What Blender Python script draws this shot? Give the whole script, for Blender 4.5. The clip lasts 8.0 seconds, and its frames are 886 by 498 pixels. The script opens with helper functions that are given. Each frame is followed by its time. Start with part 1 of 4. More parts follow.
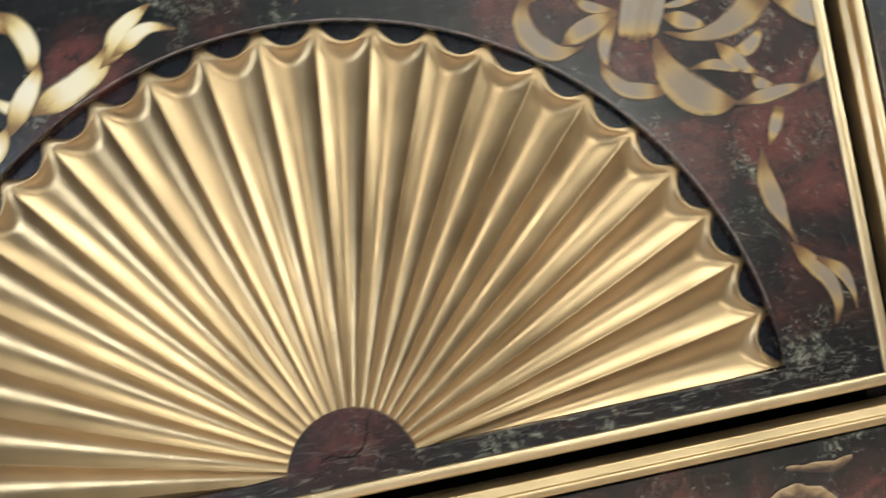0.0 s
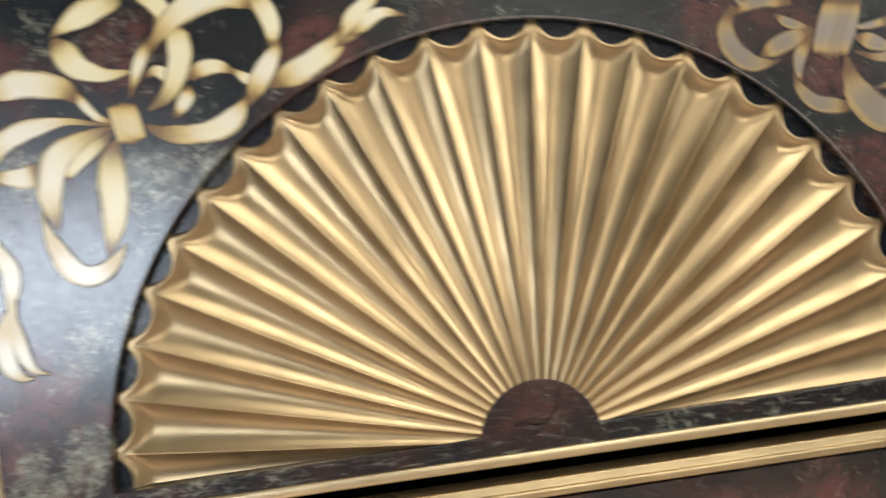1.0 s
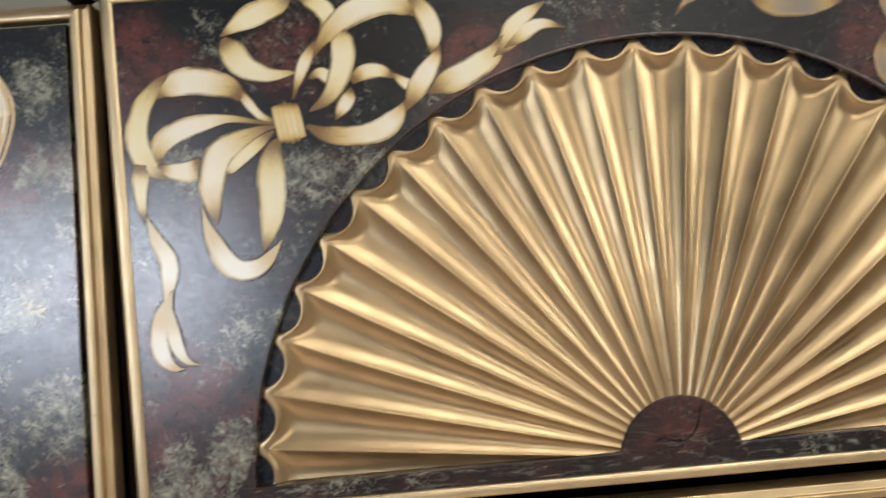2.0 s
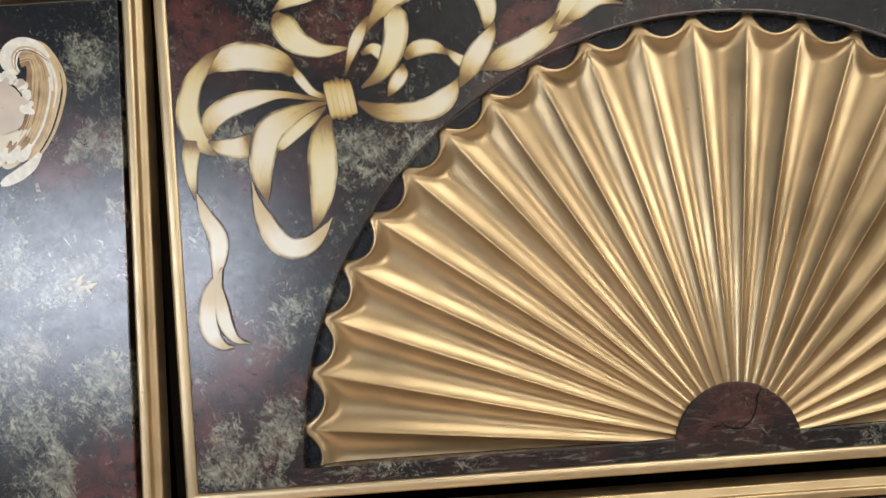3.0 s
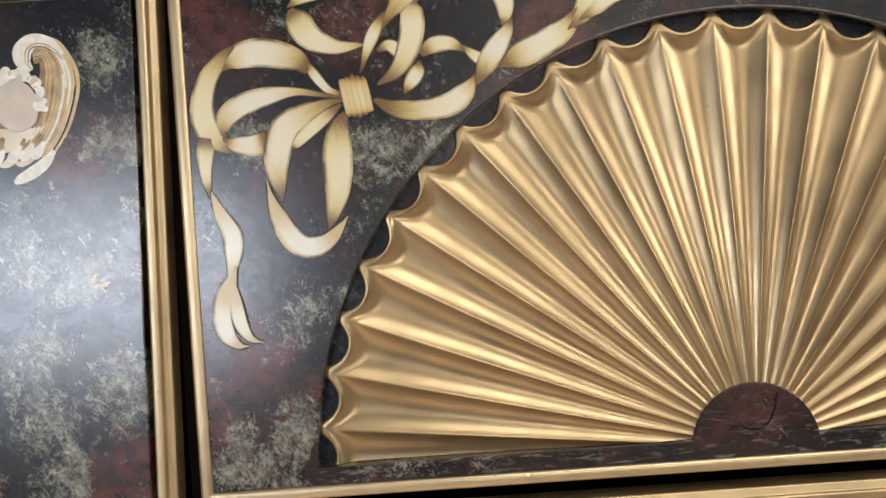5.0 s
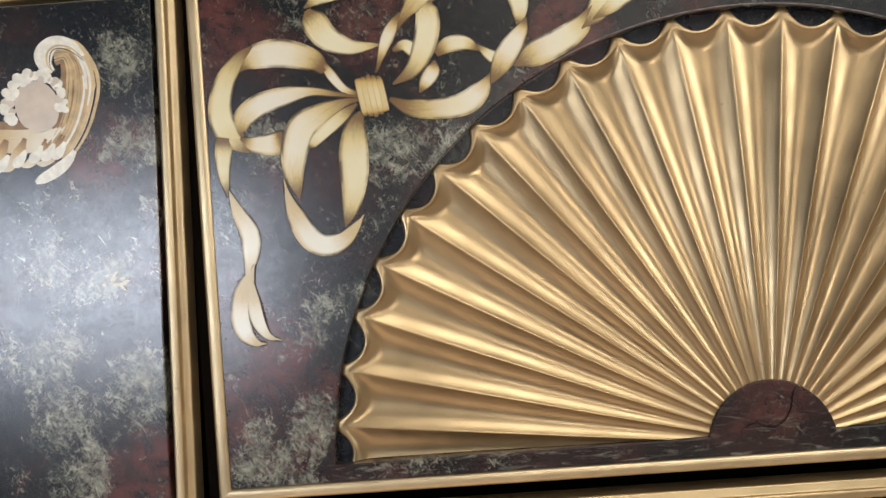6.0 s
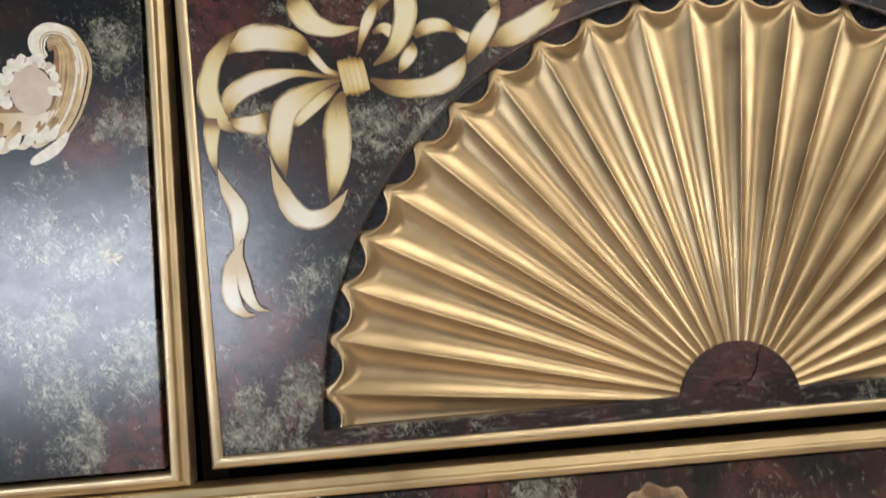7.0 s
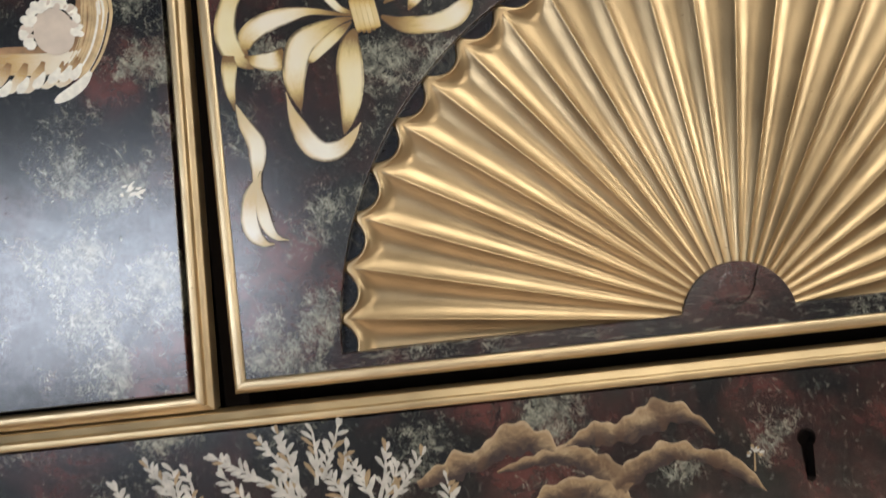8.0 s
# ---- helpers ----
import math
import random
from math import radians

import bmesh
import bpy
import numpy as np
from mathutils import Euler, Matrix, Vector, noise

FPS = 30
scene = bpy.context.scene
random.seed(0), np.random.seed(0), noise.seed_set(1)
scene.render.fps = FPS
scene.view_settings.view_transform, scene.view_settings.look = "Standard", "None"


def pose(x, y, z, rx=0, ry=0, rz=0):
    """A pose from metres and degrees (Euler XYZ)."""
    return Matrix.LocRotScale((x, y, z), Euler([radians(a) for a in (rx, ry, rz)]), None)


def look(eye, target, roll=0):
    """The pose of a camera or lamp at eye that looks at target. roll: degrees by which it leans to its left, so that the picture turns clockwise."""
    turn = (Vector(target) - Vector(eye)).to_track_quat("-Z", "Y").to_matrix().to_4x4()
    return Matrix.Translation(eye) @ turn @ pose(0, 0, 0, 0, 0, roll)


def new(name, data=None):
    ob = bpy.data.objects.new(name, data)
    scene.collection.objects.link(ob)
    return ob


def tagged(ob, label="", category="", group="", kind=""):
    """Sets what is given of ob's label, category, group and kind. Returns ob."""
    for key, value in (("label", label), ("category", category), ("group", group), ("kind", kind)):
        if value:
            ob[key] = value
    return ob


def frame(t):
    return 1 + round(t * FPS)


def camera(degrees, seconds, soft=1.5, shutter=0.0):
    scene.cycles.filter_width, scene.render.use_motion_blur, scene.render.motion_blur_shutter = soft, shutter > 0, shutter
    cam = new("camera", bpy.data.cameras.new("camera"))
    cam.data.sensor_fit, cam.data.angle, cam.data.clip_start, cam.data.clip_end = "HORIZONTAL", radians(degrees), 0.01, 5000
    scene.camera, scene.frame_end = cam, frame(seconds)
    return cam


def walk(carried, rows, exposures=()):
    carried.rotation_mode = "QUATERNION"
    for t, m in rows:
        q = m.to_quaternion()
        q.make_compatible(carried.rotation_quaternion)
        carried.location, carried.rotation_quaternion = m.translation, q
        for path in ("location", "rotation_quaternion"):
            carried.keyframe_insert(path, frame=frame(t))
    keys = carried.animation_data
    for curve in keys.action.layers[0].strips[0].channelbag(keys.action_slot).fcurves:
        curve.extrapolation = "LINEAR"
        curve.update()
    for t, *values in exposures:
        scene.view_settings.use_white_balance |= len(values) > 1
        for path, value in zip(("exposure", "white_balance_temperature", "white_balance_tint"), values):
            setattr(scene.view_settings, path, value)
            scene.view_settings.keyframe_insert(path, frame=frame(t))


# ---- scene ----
# ---- camera ----
cam = camera(68.0, 8.0, soft=1.5, shutter=0.8)
PATH = [
    (0, (0.04, -0.269, 0.978), (0.136, 1.728, 0.988), -11.1),
    (0.2, (0.022, -0.269, 0.978), (0.158, 1.727, 0.979), -10.1),
    (0.5, (-0.001, -0.271, 0.979), (0.142, 1.723, 0.957), -9.0),
    (1, (-0.049, -0.285, 0.993), (0.062, 1.712, 0.942), -7.1),
    (1.5, (-0.082, -0.292, 0.998), (0.017, 1.705, 1.009), -5.4),
    (1.6, (-0.088, -0.29, 0.996), (0.002, 1.707, 1.022), -5.1),
    (2, (-0.105, -0.284, 0.994), (-0.049, 1.715, 1.004), -4.6),
    (2.2, (-0.112, -0.284, 0.99), (-0.068, 1.715, 1.012), -4.5),
    (3.5, (-0.123, -0.276, 0.986), (-0.115, 1.724, 0.993), -3.9),
    (4, (-0.118, -0.277, 0.985), (-0.126, 1.723, 0.992), -4.3),
    (5.5, (-0.131, -0.276, 0.991), (-0.12, 1.724, 0.979), -3.7),
    (6, (-0.131, -0.278, 0.987), (-0.148, 1.722, 0.994), -4.0),
    (6.5, (-0.127, -0.285, 0.983), (-0.132, 1.715, 1.006), -4.3),
    (7, (-0.128, -0.291, 0.971), (-0.113, 1.709, 0.999), -4.9),
    (7.5, (-0.134, -0.295, 0.954), (-0.111, 1.705, 0.981), -5.8),
    (8, (-0.139, -0.303, 0.939), (-0.106, 1.697, 0.965), -5.9),
]
walk(cam, [(t, look(eye, target, roll)) for t, eye, target, roll in PATH],
     exposures=((0, 0.38, 6250, 4), (1.0, 0.22, 6400, 6), (1.8, 0.06, 6500, 10), (5.5, 0.02, 6500, 10), (8, 0.0, 6500, 10)))

# ---- world and light ----
world = bpy.data.worlds.new("world")
scene.world = world
world.use_nodes = True
wn = world.node_tree.nodes
sky = wn.new("ShaderNodeTexSky")
sky.sky_type = "NISHITA"
sky.sun_disc = False
sky.sun_elevation = radians(33.7)
sky.sun_rotation = radians(216.9)
world.node_tree.links.new(sky.outputs[0], wn["Background"].inputs[0])
wn["Background"].inputs[1].default_value = 0.1

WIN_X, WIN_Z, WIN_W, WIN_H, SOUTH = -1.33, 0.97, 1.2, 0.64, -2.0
# second, smaller south window, unseen and added as fill for the fan: centre and size
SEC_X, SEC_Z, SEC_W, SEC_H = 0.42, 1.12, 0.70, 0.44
# added fill sources, both unseen: tall window in the east wall: from y, to y, sill, head; ceiling panel: centre and
# size
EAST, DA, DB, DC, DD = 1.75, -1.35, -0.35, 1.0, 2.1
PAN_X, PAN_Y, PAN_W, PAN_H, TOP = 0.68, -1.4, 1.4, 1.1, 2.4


def area(name, m, sx, sy, watts, colour):
    lamp = bpy.data.lights.new(name, "AREA")
    lamp.shape, lamp.size, lamp.size_y = "RECTANGLE", sx, sy
    lamp.energy, lamp.color = watts, colour
    ob = new(name, lamp)
    ob.matrix_world = m
    return ob


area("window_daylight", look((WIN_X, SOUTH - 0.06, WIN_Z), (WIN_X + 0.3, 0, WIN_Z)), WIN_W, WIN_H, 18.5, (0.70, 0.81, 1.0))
# front fill, added to brighten the middle of the fan's hollows
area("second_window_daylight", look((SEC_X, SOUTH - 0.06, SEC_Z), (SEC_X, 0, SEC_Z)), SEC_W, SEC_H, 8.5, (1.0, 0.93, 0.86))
# side fill from the east, added for the right-facing flanks of the flutes
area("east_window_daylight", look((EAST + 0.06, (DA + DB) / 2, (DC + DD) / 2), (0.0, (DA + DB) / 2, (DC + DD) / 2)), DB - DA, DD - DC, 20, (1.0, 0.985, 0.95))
# unseen panel overhead, added to brighten the up-facing sides of the flutes
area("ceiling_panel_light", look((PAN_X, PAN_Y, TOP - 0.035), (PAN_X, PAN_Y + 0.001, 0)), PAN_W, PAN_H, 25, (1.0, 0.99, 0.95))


# low afternoon sun through the south window, falling on the floor in front of the cabinet
sun = new("sun", bpy.data.lights.new("sun", "SUN"))
sun.data.energy, sun.data.angle, sun.data.color = 5.0, radians(0.6), (1.0, 0.90, 0.78)
sun.matrix_world = look((-1.8, -2.4, 2.0), (0, 0, 0))


# ---- materials ----
class Mat:
    def __init__(self, name, rough=0.5, metal=0.0):
        self.m = bpy.data.materials.new(name)
        self.m.use_nodes = True
        self.t = self.m.node_tree
        self.b = self.t.nodes["Principled BSDF"]
        self.set("Roughness", rough)
        self.set("Metallic", metal)
        self.co = self.n("ShaderNodeTexCoord").outputs["Object"]
        geo = self.n("ShaderNodeNewGeometry")
        self.pos = geo.outputs["Position"]

    def n(self, kind, **kw):
        node = self.t.nodes.new(kind)
        for k, v in kw.items():
            if k == "operation":
                node.operation = v
            elif k == "blend":
                node.data_type, node.blend_type = "RGBA", v
        return node

    def link(self, a, b):
        self.t.links.new(a, b)

    def set(self, key, v):
        if hasattr(v, "links"):
            self.link(v, self.b.inputs[key])
        else:
            self.b.inputs[key].default_value = (*v, 1) if isinstance(v, tuple) and len(v) == 3 else v

    def mapped(self, scale=(1, 1, 1), rot=(0, 0, 0), src=None, shift=(0, 0, 0)):
        mp = self.n("ShaderNodeMapping")
        mp.inputs["Scale"].default_value = scale
        mp.inputs["Rotation"].default_value = rot
        mp.inputs["Location"].default_value = shift
        self.link(src or self.pos, mp.inputs["Vector"])
        return mp.outputs[0]

    def noise(self, scale, detail=4, rough=0.5, distort=0.0, src=None):
        nz = self.n("ShaderNodeTexNoise")
        nz.inputs["Scale"].default_value = scale
        nz.inputs["Detail"].default_value = detail
        nz.inputs["Roughness"].default_value = rough
        nz.inputs["Distortion"].default_value = distort
        self.link(src or self.pos, nz.inputs["Vector"])
        return nz.outputs["Fac"]

    def ramp(self, fac, *stops):
        r = self.n("ShaderNodeValToRGB")
        els = r.color_ramp.elements
        while len(els) < len(stops):
            els.new(0.5)
        for e, (p, c) in zip(els, stops):
            e.position = p
            e.color = (*c, 1) if isinstance(c, tuple) else (c, c, c, 1)
        self.link(fac, r.inputs[0])
        return r.outputs[0]

    def mix(self, fac, a, b, blend="MIX"):
        mx = self.n("ShaderNodeMix", blend=blend)
        for sock, v in ((mx.inputs[0], fac), (mx.inputs[6], a), (mx.inputs[7], b)):
            if hasattr(v, "links"):
                self.link(v, sock)
            else:
                sock.default_value = (*v, 1) if isinstance(v, tuple) else v
        return mx.outputs[2]

    def math(self, op, a, b):
        q = self.n("ShaderNodeMath", operation=op)
        for sock, v in ((q.inputs[0], a), (q.inputs[1], b)):
            if hasattr(v, "links"):
                self.link(v, sock)
            else:
                sock.default_value = v
        return q.outputs[0]

    def bump(self, h, strength=0.2, dist=0.001):
        bp = self.n("ShaderNodeBump")
        bp.inputs["Strength"].default_value = strength
        bp.inputs["Distance"].default_value = dist
        self.link(h, bp.inputs["Height"])
        self.link(bp.outputs[0], self.b.inputs["Normal"])


def gold_mat(name, base, rough=0.34, metal=0.84):
    """Gold bronze paint: part metal flake, part pigment."""
    g = Mat(name, rough, metal)
    big = g.noise(22, 3)
    fine = g.noise(900, 3)
    dark = tuple(c * 0.72 for c in base)
    col = g.mix(g.ramp(big, (0.35, 0.0), (0.7, 1.0)), dark, base)
    speck = g.ramp(g.noise(260, 2), (0.74, 0.0), (0.78, 1.0))
    col = g.mix(g.math("MULTIPLY", speck, 0.3), col, (0.16, 0.09, 0.04))
    g.set("Base Color", col)
    g.set("Roughness", g.ramp(g.noise(70, 4), (0.3, rough - 0.05), (0.75, rough + 0.08)))
    g.bump(g.math("ADD", g.math("MULTIPLY", big, 0.5), g.math("MULTIPLY", fine, 0.3)), 0.14, 0.0012)
    return g.m


# places (x, z, radius) where the maroon clouds and the pale flecks of the marbling gather
REDS = ((-0.260, 0.899, 0.021), (-0.209, 0.934, 0.024), (-0.158, 1.087, 0.018), (-0.220, 1.082, 0.024), (-0.076, 1.081, 0.017), (-0.278, 1.040, 0.017), (0.216, 0.991, 0.033), (0.156, 0.994, 0.025), (0.149, 1.039, 0.015), (-0.110, 0.829, 0.023), (-0.122, 0.869, 0.016), (-0.203, 0.940, 0.018))
FLECKED = ((-0.034, 0.827, 0.016), (0.004, 0.838, 0.014), (-0.277, 0.986, 0.019), (-0.305, 0.957, 0.021), (-0.287, 0.906, 0.019), (-0.186, 0.970, 0.014), (-0.194, 0.914, 0.014), (-0.203, 1.038, 0.014), (-0.167, 0.971, 0.009), (-0.199, 0.877, 0.021), (-0.266, 0.879, 0.021), (-0.302, 0.990, 0.018), (-0.265, 0.937, 0.020), (-0.298, 0.927, 0.019), (-0.218, 0.905, 0.017), (-0.267, 1.075, 0.014), (-0.265, 1.042, 0.014), (-0.153, 1.034, 0.017), (-0.122, 1.030, 0.012), (-0.196, 0.956, 0.013), (-0.156, 0.861, 0.018), (-0.093, 0.866, 0.016), (0.005, 0.845, 0.018))


def lacquer_mat(name, blue=0.0):
    """Hand-marbled lacquer: black-green and maroon clouds under pale dabbed flecks."""
    q = Mat(name, 0.3)

    def shifted(x, y, z, scale=(1, 1, 1), turn=0):
        return q.mapped(scale, (0, 0, 0), q.mapped((1, 1, 1), (0, radians(turn), 0), None, (x, y, z)))

    def near(spots):
        """One soft mask round a few places (x, z, radius) of the front."""
        whole = None
        flat = q.mapped((1, 0, 1))
        for x, z, r in spots:
            d = q.n("ShaderNodeVectorMath")
            d.operation = "DISTANCE"
            q.link(flat, d.inputs[0])
            d.inputs[1].default_value = (x, 0, z)
            one = q.ramp(q.math("DIVIDE", d.outputs["Value"], r * 1.35), (0.0, 1.0), (1.0, 0.0))
            whole = one if whole is None else q.math("MAXIMUM", whole, one)
        return whole

    # ground: blue-black and green-black clouds with maroon ones between them
    red = q.math("ADD", q.noise(15, 6, 0.62, 0.9), q.math("MULTIPLY", near(REDS), 0.36))
    col = q.ramp(red, (0.36, (0.002, 0.004, 0.007)), (0.47, (0.005, 0.005, 0.006)), (0.54, (0.034, 0.012, 0.011)), (0.68, (0.105, 0.033, 0.027)))
    green = q.ramp(q.noise(34, 6, 0.66, 0.8, shifted(3, 7, 4)), (0.46, 0.0), (0.66, 0.8))
    col = q.mix(green, col, (0.006, 0.010, 0.008))
    deep = q.ramp(q.noise(75, 8, 0.72, 0.6, shifted(9, 4, 2)), (0.50, 0.0), (0.64, 0.85))
    col = q.mix(deep, col, (0.002, 0.004, 0.006))
    # patches where the pale dabs gather
    here = q.math("ADD", q.noise(26, 6, 0.66, 0.7, shifted(4, 1, 8)), q.math("MULTIPLY", near(FLECKED), 0.27))
    where = q.ramp(here, (0.52, 0.0), (0.72, 1.0))
    dab = q.noise(170, 8, 0.76, 1.2, shifted(1, 5, 2, (1.0, 1.0, 0.5), 38))
    soft = q.ramp(q.math("ADD", dab, q.math("MULTIPLY", where, 0.15)), (0.57, 0.0), (0.72, 0.75))
    col = q.mix(soft, col, q.mix(q.noise(90, 3), (0.022, 0.031, 0.030), (0.070, 0.074, 0.054)))
    flecks = None
    for k, (turn, long, scale) in enumerate(((44, 0.45, 290), (20, 0.5, 450), (-46, 0.6, 560))):
        hair = q.noise(scale, 6, 0.7, 0.9, shifted(k, 3 * k, 1, (1.0, 1.0, long), turn))
        one = q.ramp(q.math("ADD", hair, q.math("MULTIPLY", where, 0.16)), (0.63, 0.0), (0.72, 0.55), (0.84, 1.0))
        flecks = one if flecks is None else q.math("MAXIMUM", flecks, one)
    # long brushed streaks across the narrow strip under the fan
    low = q.n("ShaderNodeSeparateXYZ")
    q.link(q.pos, low.inputs[0])
    strip = q.math("MULTIPLY", q.ramp(low.outputs[2], (0.889, 0.0), (0.891, 1.0), (0.901, 1.0), (0.904, 0.35), (0.925, 0.1)), q.math("MULTIPLY", q.ramp(q.math("ADD", low.outputs[0], 0.5), (0.30, 0.0), (0.33, 1.0)), 0.8))
    brushed = q.ramp(q.noise(420, 7, 0.74, 0.6, q.mapped((0.2, 1, 1))), (0.54, 0.0), (0.70, 0.75))
    flecks = q.math("MULTIPLY", flecks, q.ramp(q.noise(150, 5, 0.7, 0.5), (0.36, 0.25), (0.60, 1.0)))
    streak = q.math("MAXIMUM", flecks, q.math("MULTIPLY", brushed, strip))
    col = q.mix(q.math("MULTIPLY", strip, 0.45), col, (0.012, 0.007, 0.009))
    col = q.mix(q.math("MULTIPLY", streak, 0.95), col, q.mix(q.noise(120, 2), (0.28, 0.30, 0.25), (0.62, 0.58, 0.42)))
    if blue:
        grain = q.ramp(q.noise(420, 5, 0.7), (0.52, 0.0), (0.7, 0.4))
        col = q.mix(blue, col, q.mix(grain, (0.003, 0.005, 0.010), (0.035, 0.05, 0.075)))
    q.set("Base Color", col)
    q.set("Roughness", q.ramp(q.noise(60, 5, 0.65), (0.32, 0.24), (0.72, 0.34)))
    q.set("Specular IOR Level", 0.1)
    q.set("Coat Weight", 0.25 if blue else q.math("MULTIPLY", q.ramp(q.noise(90, 10, 0.75, 0.5, shifted(2, 6, 3)), (0.36, 0.72), (0.62, 1.0)), q.ramp(q.noise(420, 5, 0.7), (0.35, 0.82), (0.6, 1.0))))
    q.set("Coat IOR", 2.05)
    q.set("Coat Roughness", 0.24)
    q.bump(q.math("ADD", q.math("MULTIPLY", streak, 0.5), q.math("MULTIPLY", q.noise(340, 6, 0.68), 1.2)), 0.5 if blue else 0.05, 0.001)
    return q.m


def paint_mat(name, light, mid, brown, edge=True, feather=False):
    """Brush-painted ribbon: pale in the middle of a fold, brown towards its ends, with a dark outline."""
    p = Mat(name, 0.40)
    p.set("Specular IOR Level", 0.3)
    p.set("Coat Weight", 0.8)
    p.set("Coat IOR", 1.65)
    p.set("Coat Roughness", 0.26)
    uv = p.n("ShaderNodeUVMap").outputs[0]
    sep = p.n("ShaderNodeSeparateXYZ")
    p.link(uv, sep.inputs[0])
    along, across = sep.outputs[0], sep.outputs[1]
    hair = p.noise(11, 5, 0.66, 0.35, p.mapped((0.9, 12, 1), (0, 0, 0), uv))
    info = p.n("ShaderNodeObjectInfo").outputs["Random"]
    bent = p.math("ADD", along, p.math("MULTIPLY", p.math("SUBTRACT", hair, 0.5), 0.42))
    tone = p.ramp(bent, (0.0, 1.0), (0.13, 0.95), (0.26, 0.55), (0.40, 0.06), (0.62, 0.0), (0.75, 0.45), (0.89, 0.97))
    if feather:
        tone = p.ramp(bent, (0.0, 1.0), (0.3, 0.6), (0.62, 0.12), (0.85, 0.0))
    soft = p.mix(p.ramp(p.noise(38, 3), (0.40, 0.0), (0.68, 0.6)), light, mid)
    ochre = p.mix(0.7, mid, (0.58, 0.37, 0.10))
    col = p.mix(p.ramp(tone, (0.0, 0.0), (0.6, 1.0)), soft, ochre)
    col = p.mix(p.ramp(hair, (0.52, 0.0), (0.75, 0.4)), col, ochre)
    col = p.mix(p.ramp(info, (0.35, 0.0), (0.7, 0.4)), col, mid)
    if feather:
        col = p.mix(p.ramp(hair, (0.38, 0.85), (0.47, 0.0)), col, light)
    if edge:
        away = p.math("ABSOLUTE", p.math("SUBTRACT", across, 0.5), 0.0)
        col = p.mix(p.ramp(p.math("ADD", away, p.math("MULTIPLY", p.math("SUBTRACT", hair, 0.5), 0.2)), (0.34, 0.0), (0.50, 0.4)), col, ochre)
        side = p.math("ADD", across, p.math("MULTIPLY", p.math("SUBTRACT", p.noise(60, 3), 0.5), 0.5))
        col = p.mix(p.ramp(side, (0.06, 0.65), (0.26, 0.0)), col, ochre)
    col = p.mix(p.ramp(tone, (0.52, 0.0), (1.0, 0.9)), col, brown)
    if edge:
        rim = p.ramp(across, (0.0, 1.0), (0.05, 1.0), (0.13, 0.0), (0.89, 0.0), (0.96, 1.0))
        wob = p.ramp(p.noise(90, 3), (0.38, 0.1), (0.58, 1.0))
        col = p.mix(p.math("MULTIPLY", p.math("MULTIPLY", rim, wob), 0.88), col, (0.035, 0.018, 0.008))
    p.set("Base Color", col)
    p.bump(hair, 0.15, 0.0004)
    return p.m


def hill_mat(name):
    """Dry-brushed hill: tan crest with a pale edge, thinning into the dark ground at its foot."""
    p = Mat(name, 0.42)
    p.set("Coat Weight", 0.6)
    p.set("Coat Roughness", 0.26)
    uv = p.n("ShaderNodeUVMap").outputs[0]
    sep = p.n("ShaderNodeSeparateXYZ")
    p.link(uv, sep.inputs[0])
    across = sep.outputs[1]
    dry = p.noise(95, 8, 0.75, 0.6, p.mapped((1, 1, 1.6), (0, radians(25), 0)))
    col = p.mix(p.ramp(p.noise(42, 4), (0.36, 0.0), (0.66, 1.0)), (0.24, 0.145, 0.068), (0.40, 0.275, 0.145))
    col = p.mix(p.ramp(dry, (0.50, 0.0), (0.68, 0.6)), col, (0.46, 0.345, 0.20))
    low = p.math("ADD", across, p.math("MULTIPLY", p.math("SUBTRACT", dry, 0.5), 1.5))
    col = p.mix(p.ramp(low, (0.18, 0.97), (0.42, 0.75), (0.80, 0.0)), col, (0.024, 0.013, 0.014))
    edge = p.math("ADD", across, p.math("MULTIPLY", p.math("SUBTRACT", p.noise(160, 4), 0.5), 0.35))
    col = p.mix(p.ramp(edge, (0.86, 0.0), (0.97, 0.5)), col, (0.58, 0.45, 0.28))
    streak = p.noise(70, 6, 0.7, 0.4, p.mapped((1, 1, 0.35), (0, radians(-35), 0)))
    col = p.mix(p.ramp(streak, (0.50, 0.0), (0.62, 0.6)), col, (0.09, 0.045, 0.022))
    p.set("Base Color", col)
    p.bump(dry, 0.2, 0.0005)
    return p.m


def plain_mat(name, c, rough=0.6, vary=0.12, scale=30, metal=0.0, varnish=False):
    p = Mat(name, rough, metal)
    lo, hi = tuple(v * (1 - vary) for v in c), tuple(min(1, v * (1 + vary)) for v in c)
    p.set("Base Color", p.mix(p.ramp(p.noise(scale, 5), (0.3, 0.0), (0.7, 1.0)), lo, hi))
    p.bump(p.noise(scale * 12, 3), 0.1, 0.001)
    if varnish:
        p.set("Coat Weight", 0.8)
        p.set("Coat IOR", 1.65)
        p.set("Coat Roughness", 0.26)
    if max(c) < 0.01:
        p.set("Specular IOR Level", 0.1)
    return p.m


GOLD = gold_mat("gilt_carving", (0.545, 0.392, 0.212), 0.36, 0.96)
# gilt of the long drawer's moulding, darkened to stand for its dimmer light
GILT_DIM = gold_mat("dimmed_gilt_moulding", (0.68, 0.51, 0.28), 0.40, 0.95)
GILT = gold_mat("gilt_moulding", (0.80, 0.62, 0.37), 0.40, 0.95)
LACQUER = lacquer_mat("marbled_lacquer")
RECESS = lacquer_mat("recess_lacquer", 0.75)
BLACK = plain_mat("black_carcass_paint", (0.009, 0.0065, 0.0052), 1.0)
RIBBON = paint_mat("ribbon_paint", (0.84, 0.785, 0.65), (0.80, 0.70, 0.36), (0.13, 0.050, 0.010))
